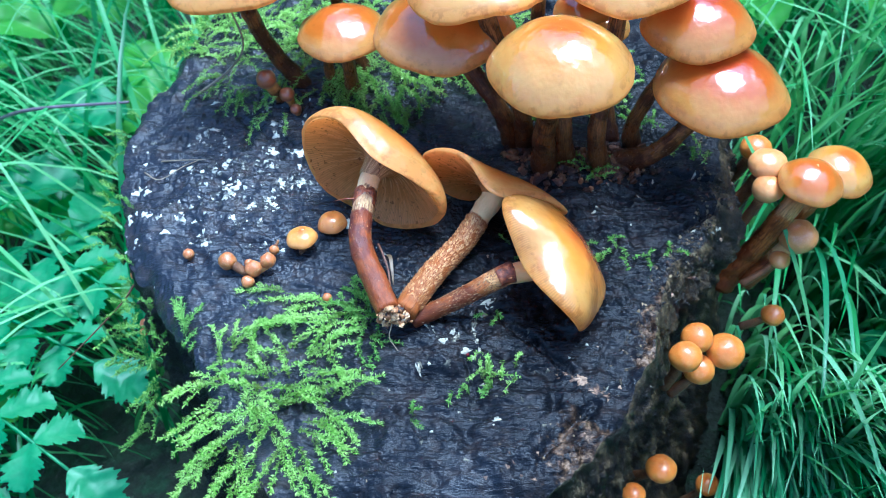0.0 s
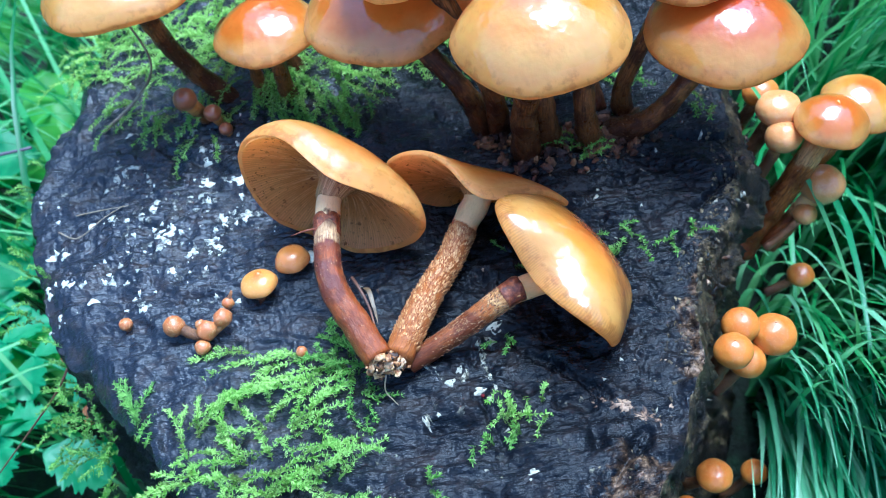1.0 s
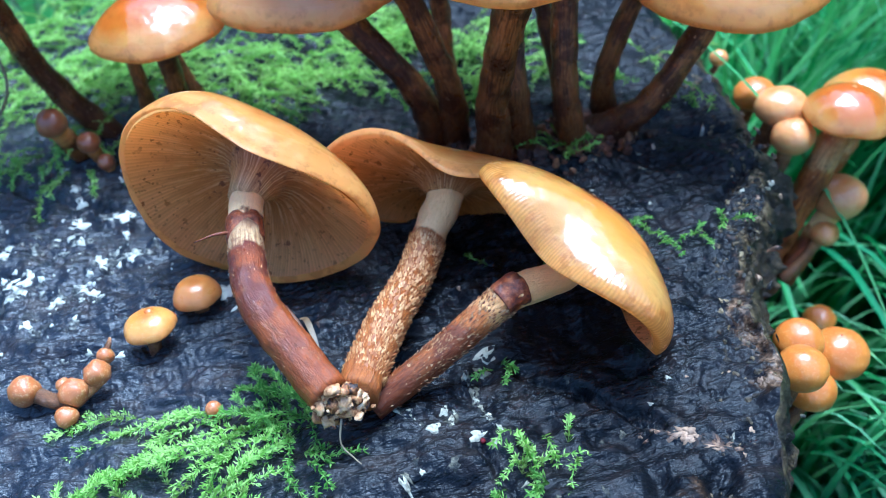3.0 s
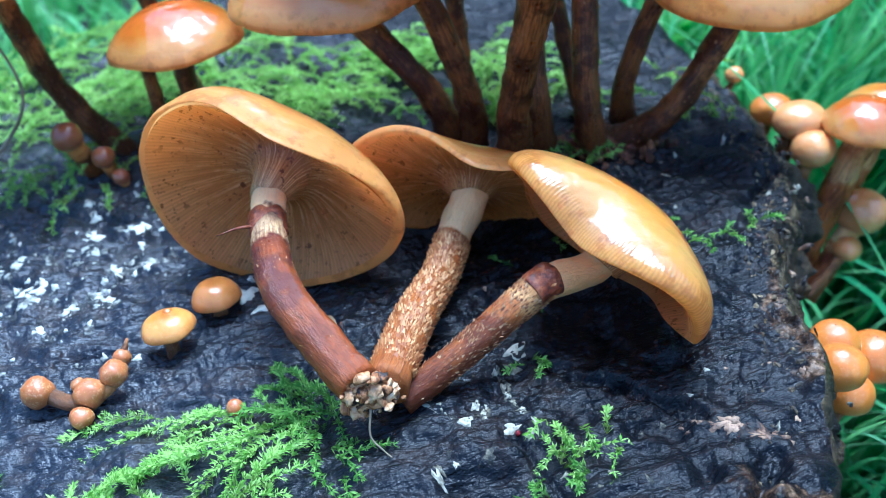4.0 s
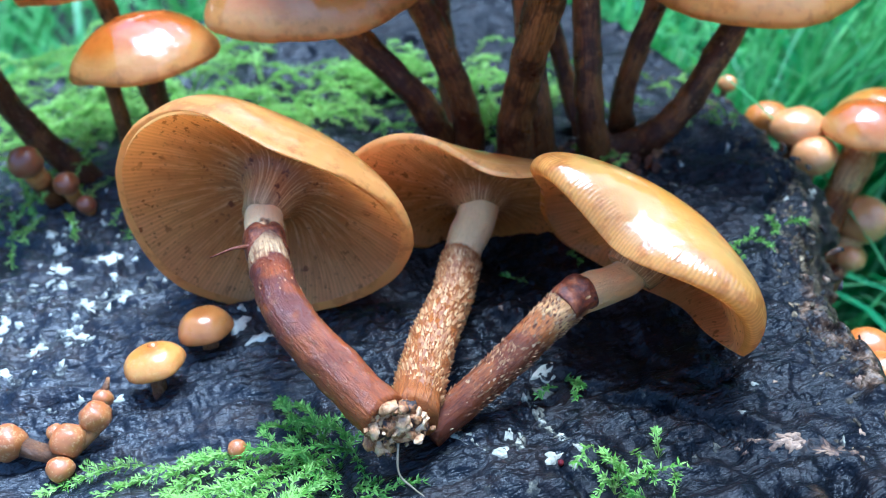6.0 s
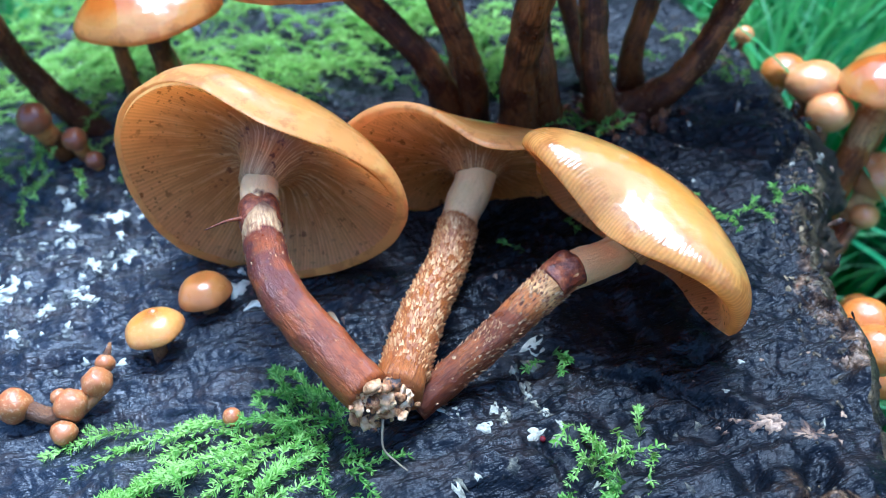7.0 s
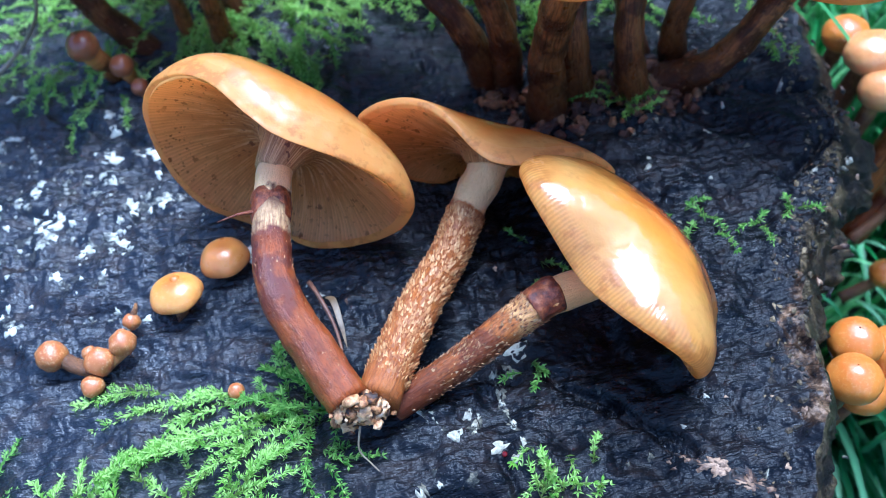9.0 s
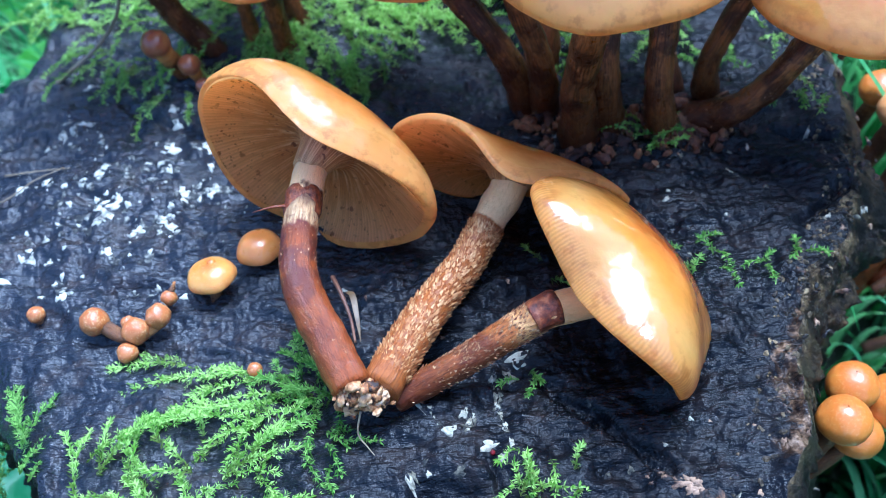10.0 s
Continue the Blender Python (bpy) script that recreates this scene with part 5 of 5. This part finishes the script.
grass("dense parallel blades drooping beside the bark", 9, 1500, (0.105, 0.28), (0.15, 0.38), D(-108), 0.10, (0.14, 0.24), (0.0024, 0.0044), (0.1, 0.35), (0.4, 1.2), GRASS_PALE)
grass("pale blades arching low beside the bark", 11, 1100, (0.112, 0.21), (0.19, 0.31), D(-106), 0.12, (0.10, 0.18), (0.0026, 0.0046), (0.2, 0.5), (1.2, 1.9), GRASS_PALE)
grass("short tufts at the foot of the bark", 10, 260, (0.095, 0.15), (0.13, 0.25), D(-95), 0.25, (0.05, 0.11), (0.0020, 0.0036), (0.0, 0.35), (0.4, 1.0), GRASS_PALE)
grass("long grass blades leaning over one another", 2, 800, (0.16, 0.8), (0.35, 1.3), D(200), 0.9, (0.2, 0.42), (0.0025, 0.0055), (0.1, 0.6), (1.2, 2.3))
grass("thin grass blades among leafy herbs", 3, 800, (-0.62, -0.17), (0.12, 0.75), D(200), 0.8, (0.18, 0.40), (0.0022, 0.0045), (0.1, 0.6), (1.1, 2.2))
grass("distant dense grass behind the stump", 4, 2200, (-1.2, 1.2), (0.56, 1.9), D(-90), 1.6, (0.15, 0.38), (0.004, 0.009), (0.0, 0.6), (0.8, 2.2))
grass("short grass round the foot of the stump", 5, 700, (-0.5, 0.5), (-0.3, 0.6), D(-90), 3.0, (0.05, 0.13), (0.002, 0.004), (0.0, 0.5), (0.5, 1.6))


def ovate(parent, at, heading, tilt, length, width, mat, seed):
    """A broad folded leaf blade with a scalloped edge and some thickness of curl."""
    rng = random.Random(seed)
    m = Matrix.Translation(Vector(at) - Vector(parent.location)) @ Matrix.Rotation(heading, 4, "Z") @ Matrix.Rotation(-tilt, 4, "Y") @ Matrix.Rotation(rng.uniform(-0.3, 0.3), 4, "X")
    n, w = 14, 6
    verts, faces = [], []
    for i in range(n + 1):
        q = i / n
        half = width * 0.5 * (math.sin(math.pi * q ** 0.75) ** 0.8 + 0.02) * (1 + 0.05 * (-1) ** i)
        for j in range(-w, w + 1):
            s = j / w
            z = -0.25 * length * q * q + abs(s) * half * 0.35 + 0.02 * length * math.sin(q * 18 + abs(s) * 3)
            verts.append(m @ Vector((length * q + abs(s) * length * 0.03, s * half, z)))
    c = 2 * w + 1
    faces = [(i * c + j, i * c + j + 1, (i + 1) * c + j + 1, (i + 1) * c + j) for i in range(n) for j in range(c - 1)]
    return mesh_object("leaf", verts, faces, mat, parent)


def herb(at, count, length, width, height, mat, seed, label):
    rng = random.Random(seed)
    t = thing("herb", at, label, "plant", "leafy herbs round the stump")
    for k in range(count):
        a = k * 2.4 + rng.uniform(-0.3, 0.3)
        hgt = height * rng.uniform(0.5, 1.0)
        tip = Vector(at) + Vector((math.cos(a) * 0.03, math.sin(a) * 0.03, hgt))
        tube("stalk", [at, tuple(Vector(at) * 0.5 + tip * 0.5 + Vector((0, 0, 0.01))), tuple(tip)], [0.0012, 0.001, 0.0008], HERB, t, n=8, seg=6)
        ovate(t, tip, a, rng.uniform(-0.2, 0.5), length * rng.uniform(0.7, 1.2), width * rng.uniform(0.8, 1.2), mat, seed * 31 + k)
    return t


broad = thing("broad_leaf_plant", (0.215, 0.285, 0.0), "broad glossy green leaf among the grass blades", "plant")
tube("stalk", [(0.215, 0.285, 0.0), (0.205, 0.275, 0.045), (0.190, 0.262, 0.075)], [0.0016, 0.0013, 0.001], HERB, broad, n=8, seg=6)
ovate(broad, (0.190, 0.262, 0.075), D(-115), 0.25, 0.062, 0.050, HERB_LIGHT, 5)
ovate(broad, (0.205, 0.275, 0.045), D(-60), 0.2, 0.055, 0.042, HERB_LIGHT, 6)
rng = random.Random(3)
for k, (x, y) in enumerate([(-0.24, 0.47), (-0.30, 0.40), (-0.22, 0.56), (-0.34, 0.52), (-0.27, 0.64), (-0.40, 0.62), (-0.16, 0.64), (-0.33, 0.30), (0.26, 0.16), (0.25, 0.24), (0.02, 0.66), (0.20, 0.62), (0.36, 0.50), (-0.05, 0.75), (-0.42, 0.42), (0.33, 0.7)]):
    herb((x, y, 0.0), 7, rng.uniform(0.045, 0.075), rng.uniform(0.03, 0.045), rng.uniform(0.05, 0.13), HERB_LIGHT if k % 3 else HERB, 50 + k, "low herb with broad bright green leaves")


def serrate_leaflet(parent, at, direction, normal, length, width, seed):
    """A lobed, toothed leaflet, as on cow parsley."""
    d = Vector(direction).normalized()
    nrm = Vector(normal).normalized()
    s = d.cross(nrm).normalized()
    nrm = s.cross(d)
    rng = random.Random(seed)
    n, w = 44, 4
    verts, faces = [], []
    at = Vector(at) - Vector(parent.location)
    for i in range(n + 1):
        q = i / n
        env = width * 0.5 * (math.sin(math.pi * min(1, 0.03 + 0.95 * q ** 0.8)) ** 0.75)
        lobe = 1 - 0.34 * (1 - abs(math.sin(q * math.pi * 4.0 + 0.3))) ** 1.5
        tooth = 1 + 0.07 * (1 if i % 4 < 2 else -1)
        c = at + d * length * q - nrm * length * 0.28 * q * q
        for j in range(-w, w + 1):
            k = env * lobe * tooth * j / w
            vein = 0.018 * length * abs(math.sin(q * 18 - abs(j) * 0.9)) * abs(j) / w
            verts.append(c + s * k + d * abs(k) * 0.50 + nrm * (abs(k) * 0.18 - vein + 0.05 * length * noise.noise(Vector((q * 4, j * 0.5, seed)))))
    c = 2 * w + 1
    faces = [(i * c + j, i * c + j + 1, (i + 1) * c + j + 1, (i + 1) * c + j) for i in range(n) for j in range(c - 1)]
    return mesh_object("leaflet", verts, faces, HERB, parent)


def parsley(path, size, seed, label):
    t = thing("cow_parsley", path[0], label, "plant", "toothed compound leaves by the stump")
    tube("stalk", path, [0.0016, 0.0012, 0.0008], HERB, t, n=20, seg=8)
    p = spline(path, 40)
    rng = random.Random(seed)
    for k, q in enumerate((0.45, 0.62, 0.76, 0.88)):
        i = int(q * 39)
        tan = Vector(p[min(i + 1, 39)] - p[i - 1]).normalized()
        side = tan.cross(Vector((0, 0, 1))).normalized()
        for sg in (1, -1):
            serrate_leaflet(t, p[i], tan * 0.6 + side * sg + Vector((0, 0, 0.1)), Vector((0, 0, 1)) - tan * 0.2, size * (1.1 - 0.8 * (q - 0.45)), size * 0.80, seed + k * 2 + (sg > 0))
    serrate_leaflet(t, p[39], tan, Vector((0, 0, 1)), size * 1.05, size * 0.9, seed + 99)


LEAFY = "fresh green toothed compound leaf"
parsley([(-0.330, 0.33, 0.0), (-0.300, 0.29, 0.080), (-0.255, 0.262, 0.100), (-0.207, 0.232, 0.085)], 0.030, 1, LEAFY)
parsley([(-0.340, 0.36, 0.0), (-0.300, 0.345, 0.070), (-0.265, 0.325, 0.090), (-0.215, 0.300, 0.080)], 0.030, 2, LEAFY)
parsley([(-0.340, 0.24, 0.0), (-0.300, 0.230, 0.070), (-0.265, 0.215, 0.085), (-0.235, 0.195, 0.075)], 0.030, 3, LEAFY)
parsley([(-0.340, 0.42, 0.0), (-0.300, 0.400, 0.070), (-0.255, 0.375, 0.085), (-0.210, 0.345, 0.080)], 0.030, 4, LEAFY)

# one long blade that hangs over the stump edge, twigs and fibres
v, f = [], []
ribbon(v, f, [np.array(p) for p in spline([(0.085, 0.345, 0.225), (0.106, 0.312, 0.205), (0.120, 0.287, 0.180), (0.131, 0.266, 0.150), (0.140, 0.250, 0.110), (0.150, 0.240, 0.03)], 24)][::-1], 0.0042)
tagged(mesh_object("grass_blade", v, f, GRASS), "single long grass blade hanging over the stump edge", "grass blade")


def strand(name, pts, r, mat, label, category):
    path = spline(pts, 24)
    v, f, u = tube_data(path, np.linspace(r, r * 0.5, 24), 7, 0.1)
    tagged(mesh_object(name, v, f, mat, attrs={"u": u}), label, category)


def on(x, y, lift=0.0006):
    return (x, y, top_height(x, y) + lift)


strand("twig", [(-0.150, 0.258, 0.182), (-0.1573, 0.2540, 0.1745), (-0.177, 0.2525, 0.156), (-0.1955, 0.2485, 0.1405)], 0.0005, TWIG, "thin reddish dry twig below the stump edge", "twig")
strand("plant_fibre", [on(-0.146, 0.297), on(-0.138, 0.291, 0.002), on(-0.128, 0.295, 0.003), on(-0.122, 0.302, 0.001)], 0.0003, FIBRE, "thin pale looped plant fibre on black wood", "fibre")
strand("plant_fibre", [on(-0.140, 0.303), on(-0.130, 0.302, 0.002), on(-0.120, 0.3015, 0.001)], 0.0003, FIBRE, "thin pale looped plant fibre on black wood", "fibre")
strand("dead_stalk", [(-0.0430, 0.2430, 0.2120), (-0.0412, 0.2380, 0.2122), (-0.0392, 0.2320, 0.2095), (-0.0385, 0.2265, 0.2068)], 0.0006, TWIG, "bent brown dry stalk behind the picked stem", "dead grass")
v, f = [], []
ribbon(v, f, [np.array(p) for p in spline([(-0.0402, 0.2405, 0.2090), (-0.0386, 0.2380, 0.2100), (-0.0378, 0.2320, 0.2082), (-0.0376, 0.2280, 0.2052)], 14)], 0.0016)
tagged(mesh_object("dead_grass", v, f, DRY), "folded pale dry grass scrap behind the picked stem", "dead grass")
strand("root_hair", [(-0.0365, 0.2045, 0.2110), (-0.0378, 0.2020, 0.2070), (-0.0362, 0.2000, 0.2045), on(-0.0350, 0.1985)], 0.00025, FIBRE, "fine grey root hair under the torn foot", "root")
strand("purple_stalk", [(-0.32, 0.46, 0.12), (-0.26, 0.42, 0.16), (-0.19, 0.40, 0.175)], 0.0014, PURPLE, "thin purplish plant stalk among grass", "stalk")
strand("mossy_twig", [(-0.135, 0.345, 0.212), (-0.115, 0.348, 0.224), (-0.104, 0.345, 0.240), (-0.109, 0.350, 0.262)], 0.0007, FIBRE, "thin upright brown twig in the moss", "twig")
berry = thing("red_speck", (-0.0110, 0.1970, 0.2015), "tiny dark red speck on the black wood", "speck")
blob("grain", (-0.0110, 0.1970, top_height(-0.0110, 0.1970) + 0.0006), 0.0006, BERRY, berry, seg=10)
